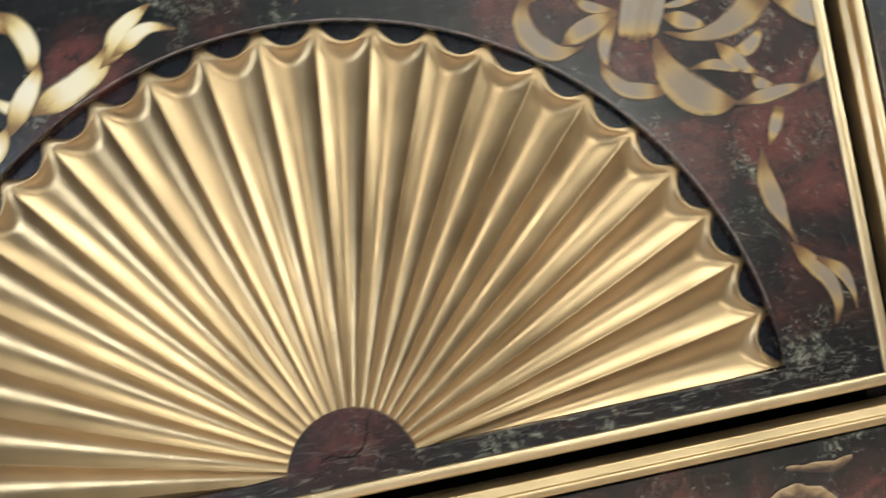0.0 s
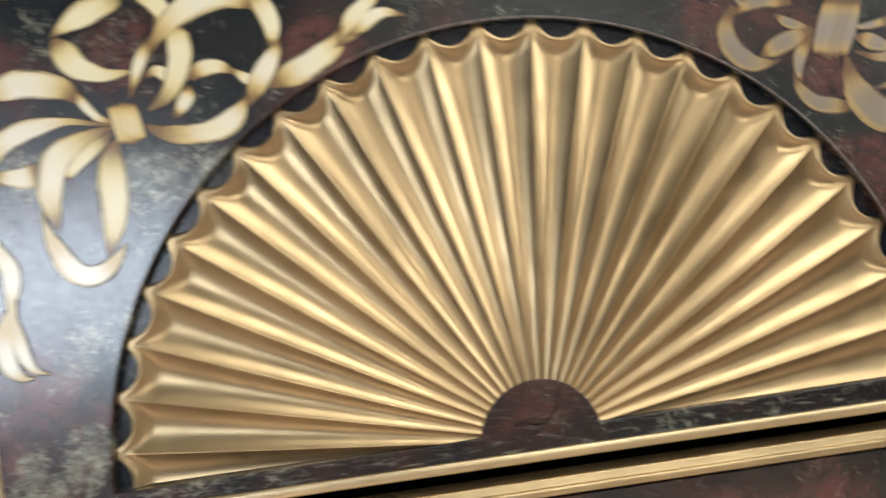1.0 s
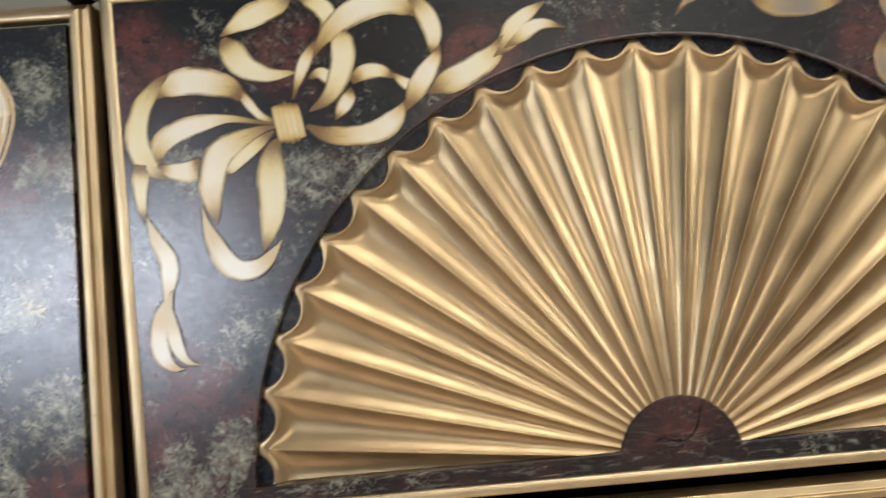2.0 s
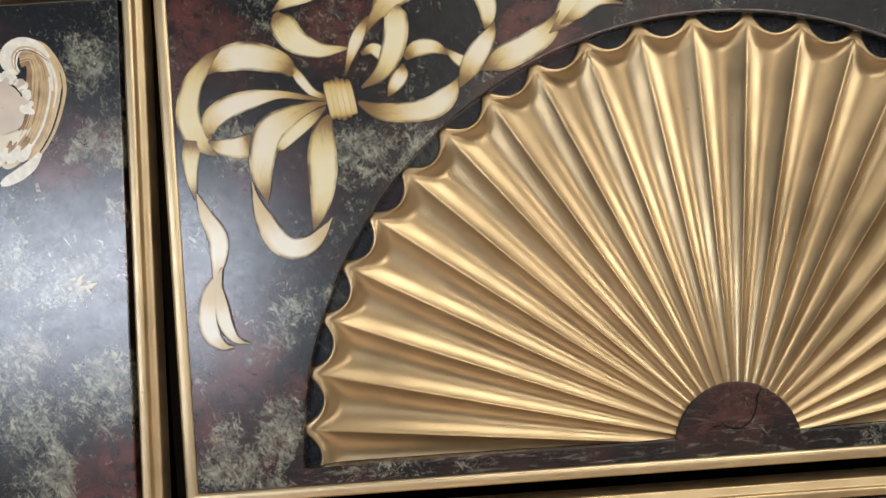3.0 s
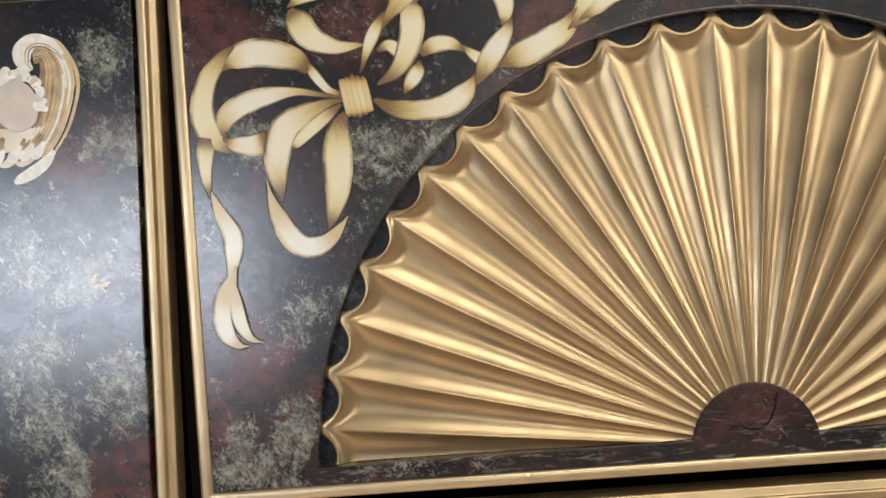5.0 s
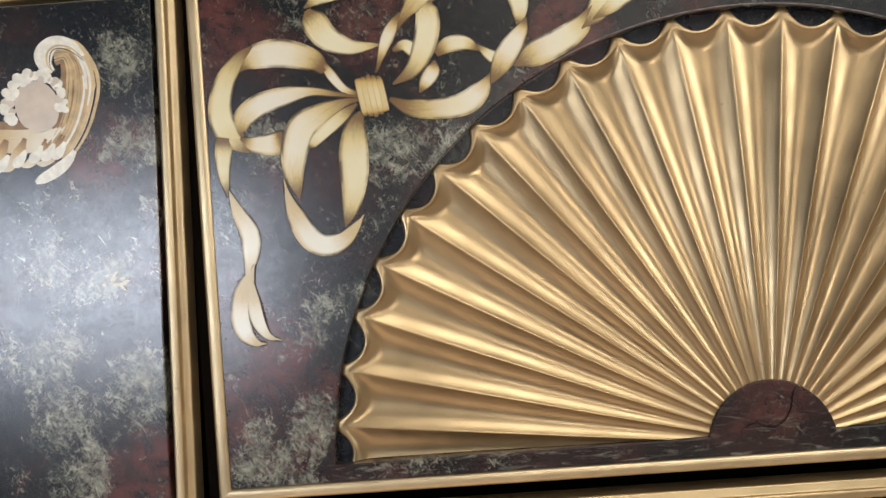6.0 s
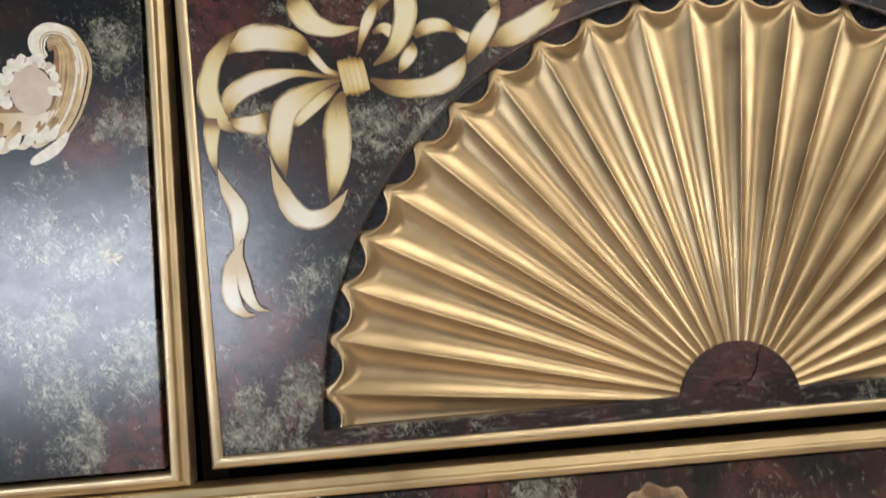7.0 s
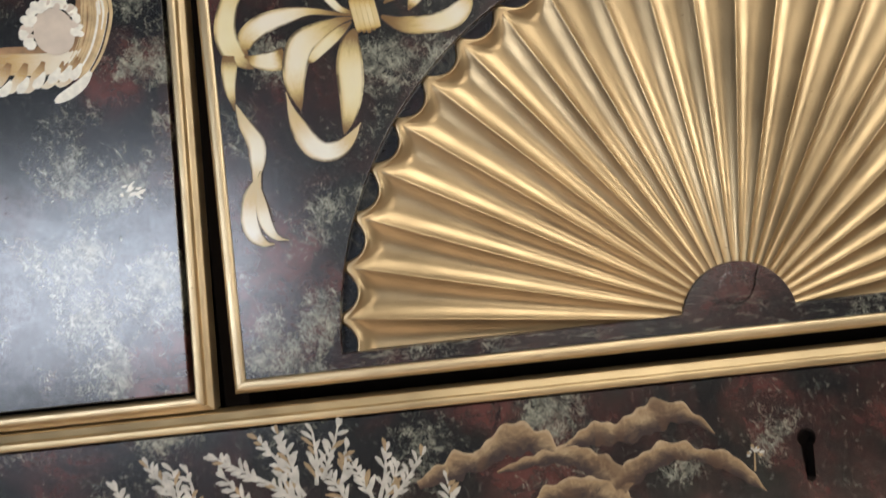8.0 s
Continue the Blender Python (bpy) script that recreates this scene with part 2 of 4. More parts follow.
# greyish-pink paint of the right bow, darkened for the weaker light there
RIBBON_PINK_DIM = paint_mat("ribbon_paint_dimmed", (0.25, 0.215, 0.18), (0.20, 0.145, 0.09), (0.10, 0.035, 0.007))
OUTLINE = plain_mat("outline_paint", (0.040, 0.021, 0.010), 0.5, 0.5, 150)
RIBBON_TAIL = paint_mat("ribbon_tail_paint", (0.90, 0.88, 0.78), (0.84, 0.78, 0.58), (0.62, 0.50, 0.28))
KNOT = paint_mat("knot_paint", (0.82, 0.72, 0.44), (0.60, 0.42, 0.14), (0.16, 0.075, 0.02))
FEATHER = paint_mat("feather_paint", (0.84, 0.79, 0.64), (0.56, 0.38, 0.19), (0.20, 0.09, 0.03), False, True)
WING_BROWN = plain_mat("wing_paint_brown", (0.33, 0.19, 0.085), 0.45, 0.35, 160, varnish=True)
WING_TAN = plain_mat("wing_paint_tan", (0.55, 0.38, 0.19), 0.45, 0.3, 160, varnish=True)
WING_GOLD = plain_mat("wing_paint_gold", (0.62, 0.46, 0.24), 0.45, 0.25, 160, varnish=True)
CREAM = plain_mat("cream_paint", (0.84, 0.80, 0.68), 0.45, 0.15, 300, varnish=True)
FLESH = plain_mat("pale_pink_paint", (0.64, 0.54, 0.43), 0.45, 0.1, 120, varnish=True)
HILL = hill_mat("hill_paint")
LEAF = plain_mat("leaf_paint", (0.50, 0.465, 0.39), 0.45, 0.3, 200, varnish=True)
LEAF_TAN = plain_mat("leaf_paint_tan", (0.32, 0.22, 0.11), 0.45, 0.25, 200, varnish=True)
# pale colour for the highlight along the lacquer edge of the recess
EDGE = plain_mat("edge_highlight_paint", (0.16, 0.125, 0.115), 0.35, 0.6, 240)
WALL = plain_mat("wall_paint", (0.10, 0.085, 0.07), 0.9, 0.05, 6)
TAUPE = plain_mat("taupe_wall_paint", (0.07, 0.058, 0.048), 0.85, 0.06, 6)
PALE = plain_mat("pale_wall_paint", (0.34, 0.31, 0.25), 0.9, 0.05, 6)
CEIL = plain_mat("ceiling_paint", (0.45, 0.42, 0.37), 0.9, 0.03, 6)
WOOD = plain_mat("floor_boards", (0.66, 0.53, 0.44), 0.6, 0.2, 9)
FRAME = plain_mat("window_paint", (0.78, 0.77, 0.74), 0.5, 0.04, 20)


# ---- building helpers ----
def finish(ob_name, bm, mat, parent=None, label="", smooth=False):
    me = bpy.data.meshes.new(ob_name)
    bmesh.ops.recalc_face_normals(bm, faces=bm.faces)
    if smooth:
        for f in bm.faces:
            f.smooth = True
    bm.to_mesh(me)
    bm.free()
    me.materials.append(mat)
    ob = new(ob_name, me)
    if parent:
        ob.parent = parent
    if label:
        ob["label"] = label
    return ob


def part(name, bm, material, parent, label="", smooth=False):
    return finish(name, bm, material, parent, label, smooth)


def box_bm(x0, x1, y0, y1, z0, z1, bevel=0.0):
    bm = bmesh.new()
    bmesh.ops.create_cube(bm, size=1)
    for v in bm.verts:
        v.co = ((x0 + x1) / 2 + v.co.x * (x1 - x0), (y0 + y1) / 2 + v.co.y * (y1 - y0), (z0 + z1) / 2 + v.co.z * (z1 - z0))
    if bevel:
        bmesh.ops.bevel(bm, geom=bm.edges[:], offset=bevel, segments=2, affect="EDGES", profile=0.5)
    return bm


def grid_bm(pts, closed=False):
    """Quads over rows of points."""
    bm = bmesh.new()
    vs = [[bm.verts.new(p) for p in row] for row in pts]
    for a, b in zip(vs, vs[1:]):
        for i in range(len(a) - 1):
            bm.faces.new((a[i], a[i + 1], b[i + 1], b[i]))
    if closed:
        for a, b in zip(vs, vs[1:]):
            bm.faces.new((a[-1], a[0], b[0], b[-1]))
    return bm


def bead(name, a, b, inward, parent, width=0.0068, back=0.0115, crown=0.0011, mitre=(1.0, 1.0), fillet=0.2, sunk=0.003, mat=None):
    """One mitred strip of moulding along an outer edge from a to b (x, z); inward: the way to the panel."""
    ax, bx = Vector((a[0], 0, a[1])), Vector((b[0], 0, b[1]))
    way = (bx - ax).normalized()
    inw = Vector((inward[0], 0, inward[1]))
    # a sunk outer fillet, then a broad eased bead, then the drop into the groove beside the panel
    prof = [(0.0, back), (0.0, sunk + 0.0012), (0.03, sunk + 0.0003), (0.08, sunk), (fillet - 0.06, sunk - 0.0002), (fillet - 0.02, sunk * 0.6), (fillet, sunk * 0.25)]
    for s, y in ((0.03, 0.1), (0.09, 0.6), (0.18, 0.9), (0.32, 1.0), (0.5, 1.04), (0.68, 1.0), (0.82, 0.85), (0.91, 0.5), (0.965, 0.0)):
        prof.append((fillet + (1 - fillet) * s, -crown * y))
    prof += [(0.99, 0.0014), (1.0, 0.0046)]
    n = max(2, int((bx - ax).length / 0.02))
    rows = []
    for s, y in prof:
        w = s * width
        p0 = ax + inw * w + way * (w * mitre[0])
        p1 = bx + inw * w - way * (w * mitre[1])
        row = []
        for i in range(n + 1):
            p = p0.lerp(p1, i / n)
            p.y = y + 0.00018 * noise.noise(p * 60) * (1 if s > 0 else 0)
            row.append(p)
        rows.append(row)
    return part(name, grid_bm(rows), mat or GILT, parent, "", True)


def moulding(corners, parent, width=0.0068, back=0.0115, crown=0.0011, fillet=0.2, sunk=0.003, mat=None):
    """Four mitred beads round a drawer front: corners lower left, lower right, upper right, upper left."""
    ll, lr, ur, ul = corners
    bead("gilt_moulding", ll, lr, (0, 1), parent, width, back, crown, (1.0, 1.0), fillet, sunk, mat)
    bead("gilt_moulding", lr, ur, (-1, 0), parent, width, back, crown, (1.0, 1.0), fillet, sunk, mat)
    bead("gilt_moulding", ur, ul, (0, -1), parent, width, back, crown, (1.0, 1.0), fillet, sunk, mat)
    bead("gilt_moulding", ul, ll, (1, 0), parent, width, back, crown, (1.0, 1.0), fillet, sunk, mat)


def slab(name, corners, y0, y1, mat, parent, bevel=0.0007):
    """A panel between two depths over four corners (x, z), its front edge eased."""
    ll, lr, ur, ul = corners
    cx = sum(c[0] for c in corners) / 4
    cz = sum(c[1] for c in corners) / 4
    rows = []
    for inset, y in ((0, y1), (0, y0 + bevel), (bevel * 0.3, y0 + bevel * 0.3), (bevel, y0)):
        rows.append([(x - math.copysign(inset, x - cx), y, z - math.copysign(inset, z - cz)) for x, z in corners])
    bm = grid_bm(rows, True)
    bm.verts.ensure_lookup_table()
    top = bm.verts[len(rows) * 4 - 4 :]
    bm.faces.new(top)
    return part(name, bm, mat, parent)


def spline(pts, n):
    """Smooth curve through control points (Catmull-Rom)."""
    out = []
    ext = [tuple(2 * a - b for a, b in zip(pts[0], pts[1]))] + list(pts) + [tuple(2 * a - b for a, b in zip(pts[-1], pts[-2]))]
    for i in range(len(pts) - 1):
        p0, p1, p2, p3 = ext[i : i + 4]
        for k in range(n):
            t = k / n
            out.append(tuple(0.5 * (2 * b + (c - a) * t + (2 * a - 5 * b + 4 * c - d) * t * t + (3 * b - a - 3 * c + d) * t ** 3) for a, b, c, d in zip(p0, p1, p2, p3)))
    out.append(pts[-1])
    return out


LAYER = [0]


def stroke(name, parent, mat, *pts, lift=0.00012, n=7, label="", ragged=0.0, outline=0.0, at=None):
    """A brush stroke: control points in millimetres (x, z, width), laid on the front of a panel."""
    if at is None:
        LAYER[0] += 1
        at = -lift - 0.000008 * (LAYER[0] % 40)
    y = at
    if outline:
        stroke("painted_outline", parent, OUTLINE, *[(x, z, w + outline * (1 + 0.4 * math.sin(x + z))) for x, z, w in pts], n=n, at=y + 0.000004)
    mid = spline(pts, n)
    bm = bmesh.new()
    uv = bm.loops.layers.uv.new("UVMap")
    rows = []
    total = len(mid) - 1
    cols = (0.0, 0.08, 0.3, 0.5, 0.7, 0.92, 1.0)
    for i, (x, z, w) in enumerate(mid):
        a, b = mid[max(0, i - 1)], mid[min(total, i + 1)]
        dx, dz = b[0] - a[0], b[1] - a[1]
        ln = math.hypot(dx, dz) or 1
        nx, nz = -dz / ln, dx / ln
        w = max(w, 0.25)
        if ragged:
            z += ragged * 3.0 * noise.noise(Vector((x * 0.13, 0, 3)))
            w *= 1 + ragged * noise.noise(Vector((x * 0.2, 0, 9)))
        row = []
        for c in cols:
            s = (c - 0.5) * w
            crown = 0.00003 * (1 - (2 * c - 1) ** 2)
            row.append((bm.verts.new(((x + nx * s) / 1000, y - crown, (z + nz * s) / 1000)), (i / total, c)))
        rows.append(row)
    for r, q in zip(rows, rows[1:]):
        for i in range(len(cols) - 1):
            quad = (r[i], r[i + 1], q[i + 1], q[i])
            f = bm.faces.new([v for v, _ in quad])
            for loop, (_, c) in zip(f.loops, quad):
                loop[uv].uv = c
            f.smooth = True
    return part(name, bm, mat, parent, label)


# ---- the room ----
ROOM = (-2.6, EAST, SOUTH, 0.62, 0.0, TOP)
x0, x1, y0, y1, z0, z1 = ROOM


def setting(name, bm, mat, label):
    return tagged(finish(name, bm, mat), label, name.split("_")[0], "", "structure")


setting("floor", box_bm(x0 - 0.1, x1 + 0.1, y0 - 0.15, y1 + 0.1, -0.1, 0.0), WOOD, "pale pinkish wooden floor of the room")
setting("ceiling", box_bm(x0 - 0.1, x1 + 0.1, y0 - 0.15, y1 + 0.1, z1, z1 + 0.1), CEIL, "plain white painted ceiling")
setting("wall_north", box_bm(x0 - 0.1, x1 + 0.1, y1, y1 + 0.1, 0.0, z1), PALE, "plain cream wall behind the cabinet")
setting("wall_west", box_bm(x0 - 0.1, x0, y0, y1, 0.0, z1), WALL, "plain taupe side wall")


def pierced(boxes):
    """One wall mesh out of the blocks round its opening."""
    whole = bmesh.new()
    for q in boxes:
        tmp = bpy.data.meshes.new("tmp")
        piece = box_bm(*q)
        piece.to_mesh(tmp)
        piece.free()
        whole.from_mesh(tmp)
        bpy.data.meshes.remove(tmp)
    return whole


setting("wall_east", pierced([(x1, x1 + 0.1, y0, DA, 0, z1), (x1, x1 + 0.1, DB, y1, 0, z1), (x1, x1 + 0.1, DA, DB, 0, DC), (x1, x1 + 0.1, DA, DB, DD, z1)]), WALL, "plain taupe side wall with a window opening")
# frame round the added east fill, out of view
door = tagged(new("added_window_east"), "tall white painted window, unseen and added for fill light", "window", "", "structure")
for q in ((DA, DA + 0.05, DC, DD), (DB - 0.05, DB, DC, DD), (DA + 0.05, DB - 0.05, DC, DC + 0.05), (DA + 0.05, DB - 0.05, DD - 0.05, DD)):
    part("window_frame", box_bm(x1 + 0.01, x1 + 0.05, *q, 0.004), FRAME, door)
# frame for the added ceiling fill, out of view
panel = tagged(new("added_ceiling_panel"), "flat white ceiling light panel, unseen and added for fill", "ceiling light")
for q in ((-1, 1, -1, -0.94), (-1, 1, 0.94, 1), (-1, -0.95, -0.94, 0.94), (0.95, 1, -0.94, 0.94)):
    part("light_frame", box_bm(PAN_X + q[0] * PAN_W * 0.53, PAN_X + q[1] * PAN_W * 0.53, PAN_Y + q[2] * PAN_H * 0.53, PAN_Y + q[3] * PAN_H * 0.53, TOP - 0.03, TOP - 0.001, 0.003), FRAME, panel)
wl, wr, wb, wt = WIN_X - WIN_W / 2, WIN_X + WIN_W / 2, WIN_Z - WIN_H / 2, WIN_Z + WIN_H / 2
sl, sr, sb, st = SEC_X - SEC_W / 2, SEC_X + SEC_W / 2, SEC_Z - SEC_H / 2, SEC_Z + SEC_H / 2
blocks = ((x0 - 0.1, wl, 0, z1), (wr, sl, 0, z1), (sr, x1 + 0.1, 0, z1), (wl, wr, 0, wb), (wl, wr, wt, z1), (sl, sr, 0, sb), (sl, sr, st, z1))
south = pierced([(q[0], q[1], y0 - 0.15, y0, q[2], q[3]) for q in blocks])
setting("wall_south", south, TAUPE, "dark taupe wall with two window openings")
# the second of these only frames the added south fill
for name, (l, rr, bb, tt) in (("window_1", (wl, wr, wb, wt)), ("added_window_south", (sl, sr, sb, st))):
    window = tagged(new(name), "white painted window, out of view, with bright daylight", "window", "", "structure")
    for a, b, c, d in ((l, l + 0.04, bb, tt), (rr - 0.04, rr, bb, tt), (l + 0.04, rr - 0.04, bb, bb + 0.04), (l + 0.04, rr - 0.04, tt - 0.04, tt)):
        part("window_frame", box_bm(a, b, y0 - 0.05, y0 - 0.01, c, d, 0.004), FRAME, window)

# ---- the cabinet ----
cabinet = tagged(new("lacquer_cabinet"), "dark marbled lacquer cabinet with gilt mouldings and a carved gilt fan", "cabinet")
part("body", box_bm(-0.66, 0.66, 0.07, 0.5, 0.08, 1.1125, 0.002), BLACK, cabinet, "black painted carcass behind the drawers")
part("plinth", box_bm(-0.64, 0.64, 0.03, 0.48, 0.0, 0.08, 0.003), BLACK, cabinet)
part("upper_rail", box_bm(-0.2385, 0.66, -0.006, 0.45, 1.1165, 1.32, 0.003), LACQUER, cabinet, "dark lacquer rail above the fan")

def prism(name, pts, y0, y1, mat, parent, label=""):
    """A flat-faced block over a polygon (x, z in millimetres) between two depths."""
    bm = bmesh.new()
    front = [bm.verts.new((x / 1000, y0, z / 1000)) for x, z in pts]
    back = [bm.verts.new((x / 1000, y1, z / 1000)) for x, z in pts]
    bm.faces.new(front)
    bm.faces.new(back)
    for i in range(len(pts)):
        j = (i + 1) % len(pts)
        bm.faces.new((front[i], front[j], back[j], back[i]))
    return part(name, bm, mat, parent, label)


for x in (-0.2405, 0.2345):
    part("divider", box_bm(x - 0.006, x + 0.006, 0.018, 0.08, 0.60, 1.1155, 0.0005), BLACK, cabinet, "black upright between the drawers")
prism("rail_end", ((-235.4, 1127.6), (-236.4, 1115.1), (-241.6, 1118.2), (-246.0, 1123.5), (-248.7, 1128.6)), -0.004, 0.12, BLACK, cabinet, "dark bevelled end of the upper rail")
prism("bracket", ((-247.3, 1112.7), (-248.4, 1113.8), (-243.1, 1118.3), (-240.7, 1117.1)), -0.002, 0.01, BLACK, cabinet, "small dark diagonal bracket under the rail")

# fan drawer front
FCX, FCZ, ARC, HUB = 0.0, 0.8964, 0.1850, 0.0271
PX, PXR, PZ0, PZ1 = 0.2298, 0.2256, 0.8927, 1.1112


def base_z(x):
    return 0.9010 + 0.0075 * x


def arc_point(a, r):
    return FCX + r * math.sin(a), FCZ + r * math.cos(a)


aL = -(math.pi / 2 - math.asin((base_z(-ARC) - FCZ) / ARC))
aR = math.pi / 2 - math.asin((base_z(ARC) - FCZ) / ARC)
hL = -(math.pi / 2 - math.asin((base_z(-HUB) - FCZ) / HUB))
hR = math.pi / 2 - math.asin((base_z(HUB) - FCZ) / HUB)
corner, corner_r = math.atan2(PX, PZ1 - FCZ), math.atan2(PXR, PZ1 - FCZ)
angs = sorted([aL + (aR - aL) * i / 120 for i in range(121)] + [-corner, corner_r])


def rim_of(a):
    s, c = math.sin(a), math.cos(a)
    k = min((PX if s < 0 else PXR) / abs(s) if abs(s) > 1e-6 else 9, (PZ1 - FCZ) / c if c > 1e-6 else 9)
    return FCX + k * s, FCZ + k * c


bm = bmesh.new()
rings = []
for make in (rim_of, lambda a: arc_point(a, ARC + 0.0007)):
    rings.append([bm.verts.new((make(a)[0], 0.0, make(a)[1])) for a in angs])
for dr, y in ((0.0005, 0.00005), (0.0003, 0.0002), (0.0001, 0.0005), (0.0, 0.0009), (0.0, 0.0125)):
    rings.append([bm.verts.new((arc_point(a, ARC + dr)[0], y, arc_point(a, ARC + dr)[1])) for a in angs])
for ra, rb in zip(rings, rings[1:]):
    for i in range(len(angs) - 1):
        bm.faces.new((ra[i], ra[i + 1], rb[i + 1], rb[i]))
xs = [-PX, -ARC] + [-ARC + i * (ARC - HUB) / 12 for i in range(1, 12)]
hub_xs = [arc_point(hL + (hR - hL) * i / 36, HUB) for i in range(37)]
tops = [(x, base_z(x)) for x in xs] + hub_xs + [(-x, base_z(-x)) for x in reversed(xs)]
tops[0] = (-PX, rim_of(aL)[1])
tops[-1] = (PXR, rim_of(aR)[1])
strip = [[], [], [], []]
for x, z in tops:
    ease = 0.0006 if abs(x) < ARC - 0.0005 else 0.0
    strip[0].append(bm.verts.new((x, 0.0, PZ0)))
    strip[1].append(bm.verts.new((x, 0.0, z - ease)))
    strip[2].append(bm.verts.new((x, ease, z)))
    strip[3].append(bm.verts.new((x, 0.0125, z)))
for n_row, (ra, rb) in enumerate(zip(strip, strip[1:])):
    for i in range(len(tops) - 1):
        if n_row and abs(tops[i][0] + tops[i + 1][0]) / 2 > ARC - 0.0004:
            continue
        bm.faces.new((ra[i], ra[i + 1], rb[i + 1], rb[i]))
fan_front = part("fan_drawer_front", bm, LACQUER, cabinet, "marbled lacquer panel cut round the carved fan")
part("hub_plug", grid_bm([[(-0.0012 + r * math.sin(a), y, 0.9118 + r * math.cos(a)) for a in [i * math.tau / 32 for i in range(33)]] for r, y in ((0.0074, 0.0002), (0.0072, -0.00008), (0.0067, -0.00012), (0.0001, -0.00012))]), LACQUER, fan_front, "round lacquered plug in the hub")
moulding(((-0.2366, 0.8859), (0.2324, 0.8859), (0.2324, 1.1180), (-0.2366, 1.1180)), fan_front)
part("backing", box_bm(-0.2345, 0.2303, 0.004, 0.012, 0.8885, 0.8929), BLACK, fan_front)
part("backing", box_bm(-0.2345, -0.2299, 0.004, 0.012, 0.8885, 1.115), BLACK, fan_front)
part("backing", box_bm(0.2257, 0.2303, 0.004, 0.012, 0.8885, 1.115), BLACK, fan_front)
part("recess_floor", grid_bm([[(arc_point(a, q)[0], 0.0050, arc_point(a, q)[1]) for a in angs] for q in (0.1774, 0.181, ARC + 0.002)]), RECESS, fan_front, "dark blue-black floor of the carved recess")

# highlight on the eased arc edge, laid on as a thin pale strip
part("worn_edge", grid_bm([[(arc_point(a, ARC + dr)[0], y, arc_point(a, ARC + dr)[1]) for a in [radians(-26 + i) for i in range(107)]] for dr, y in ((0.0011, -0.00005), (0.0009, -0.00014), (0.0006, -0.00006), (0.0004, 0.0003))]), EDGE, fan_front, "pale line painted for the highlight on the lacquer's edge", True)

# carved fan, one flute after another
TIP, STEP, LEAN = 0.1815, radians(7.48), radians(-1.8)
fan = part("carved_fan", box_bm(-0.02, 0.02, 0.009, 0.0115, 0.898, 0.915), GOLD, cabinet, "gilt carved fan with hollow pleats and a scalloped rim")


def ridge_depth(v):
    """How deep the crest of a pleat lies below the panel, from hub (0) to tip (1)."""
    return 0.0006 + 0.0026 * v ** 2.0


def hollow(v, r):
    """Depth of the hollow between two crests: it grows with the radius and sweeps up to the lip at its end."""
    sweep = max(0.0, (v - 0.955) / 0.045)
    taper = 0.34 * max(0.0, (v - 0.6) / 0.4) ** 1.5
    return 0.0046 * (r / 0.15) ** 0.9 * (1 - taper) * (1 - 0.9 * sweep ** 1.6)


ACROSS = (0.0, 0.12, 0.24, 0.36, 0.48, 0.6, 0.72, 0.82, 0.89, 0.93, 0.955, 0.98, 1.0)
ACROSS = [-u for u in reversed(ACROSS[1:])] + list(ACROSS)


def flute_rows(nv=80):
    rows = []
    for j in range(nv + 1):
        v = (j / nv) ** 0.8
        row = []
        for u in ACROSS:
            w = abs(u)
            rise = w ** 2 if w < 0.92 else 0.8464 + 0.11 * math.sin(math.pi / 2 * (w - 0.92) / 0.08)
            inner = TIP - 0.0050 * (1 - w ** 1.9)
            r = 0.0262 + (inner - 0.0262) * v
            row.append((u, r, ridge_depth(v) + hollow(v, r) * (0.956 - rise)))
        rows.append(row)
    # the flat lip outside the hollows, its edges eased, and the drop to the floor of the recess
    last = rows[-1]
    for s, y in ((0.08, 0.00312), (0.3, 0.00308), (0.55, 0.00315), (0.74, 0.0034), (0.86, 0.0038), (0.94, 0.0045), (1.0, 0.0058)):
        row = []
        for u, r, y_in in last:
            out = 0.1862 - 0.0077 * (1 - min(1.0, abs(u) / 0.86) ** 2.3)
            row.append((u, r + (out - r) * s, y))
        rows.append(row)
    return rows


FLUTE = flute_rows()


def flute_bm(turn=0.0):
    pts = []
    for row in FLUTE:
        pts.append([(FCX + r * math.sin(u * STEP / 2 + turn), y, FCZ + r * math.cos(u * STEP / 2 + turn)) for u, r, y in row])
    return grid_bm(pts)


for k in range(-12, 12):
    turn = LEAN + (k + 0.5) * STEP
    bm = flute_bm(turn)
    if k in (-12, -11, 10, 11):
        bmesh.ops.bisect_plane(bm, geom=bm.verts[:] + bm.edges[:] + bm.faces[:], plane_co=(0, 0, 0.9012), plane_no=Vector((0.0075, 0, -1)).normalized(), clear_outer=True)
    part("flute", bm, GOLD, fan, "", True)

# side drawers
for side in (-1, 1):
    d = part("side_drawer_front", box_bm(*sorted((side * 0.262, side * 0.62)), 0.004, 0.0115, 0.892, 1.104), BLACK, cabinet, "marbled lacquer drawer front with a gilt moulding")
    low, top = (-0.2465, -0.2408) if side < 0 else (0.2405, 0.2405)
    slant = (low, 0.8797), (side * 0.63, 0.8797), (side * 0.63, 1.1135), (top, 1.1135)
    inner = (low + side * 0.0096, 0.8892), (side * 0.6212, 0.8892), (side * 0.6212, 1.1042), (top + side * 0.0096, 1.1042)
    ll, lr, ur, ul = (slant if side > 0 else (slant[1], slant[0], slant[3], slant[2]))
    moulding((ll, lr, ur, ul), d, 0.0075, fillet=0.42)
    ll, lr, ur, ul = (inner if side > 0 else (inner[1], inner[0], inner[3], inner[2]))
    slab("panel", (ll, lr, ur, ul), 0.0, 0.008, LACQUER, d)
    if side < 0:
        left_panel = d

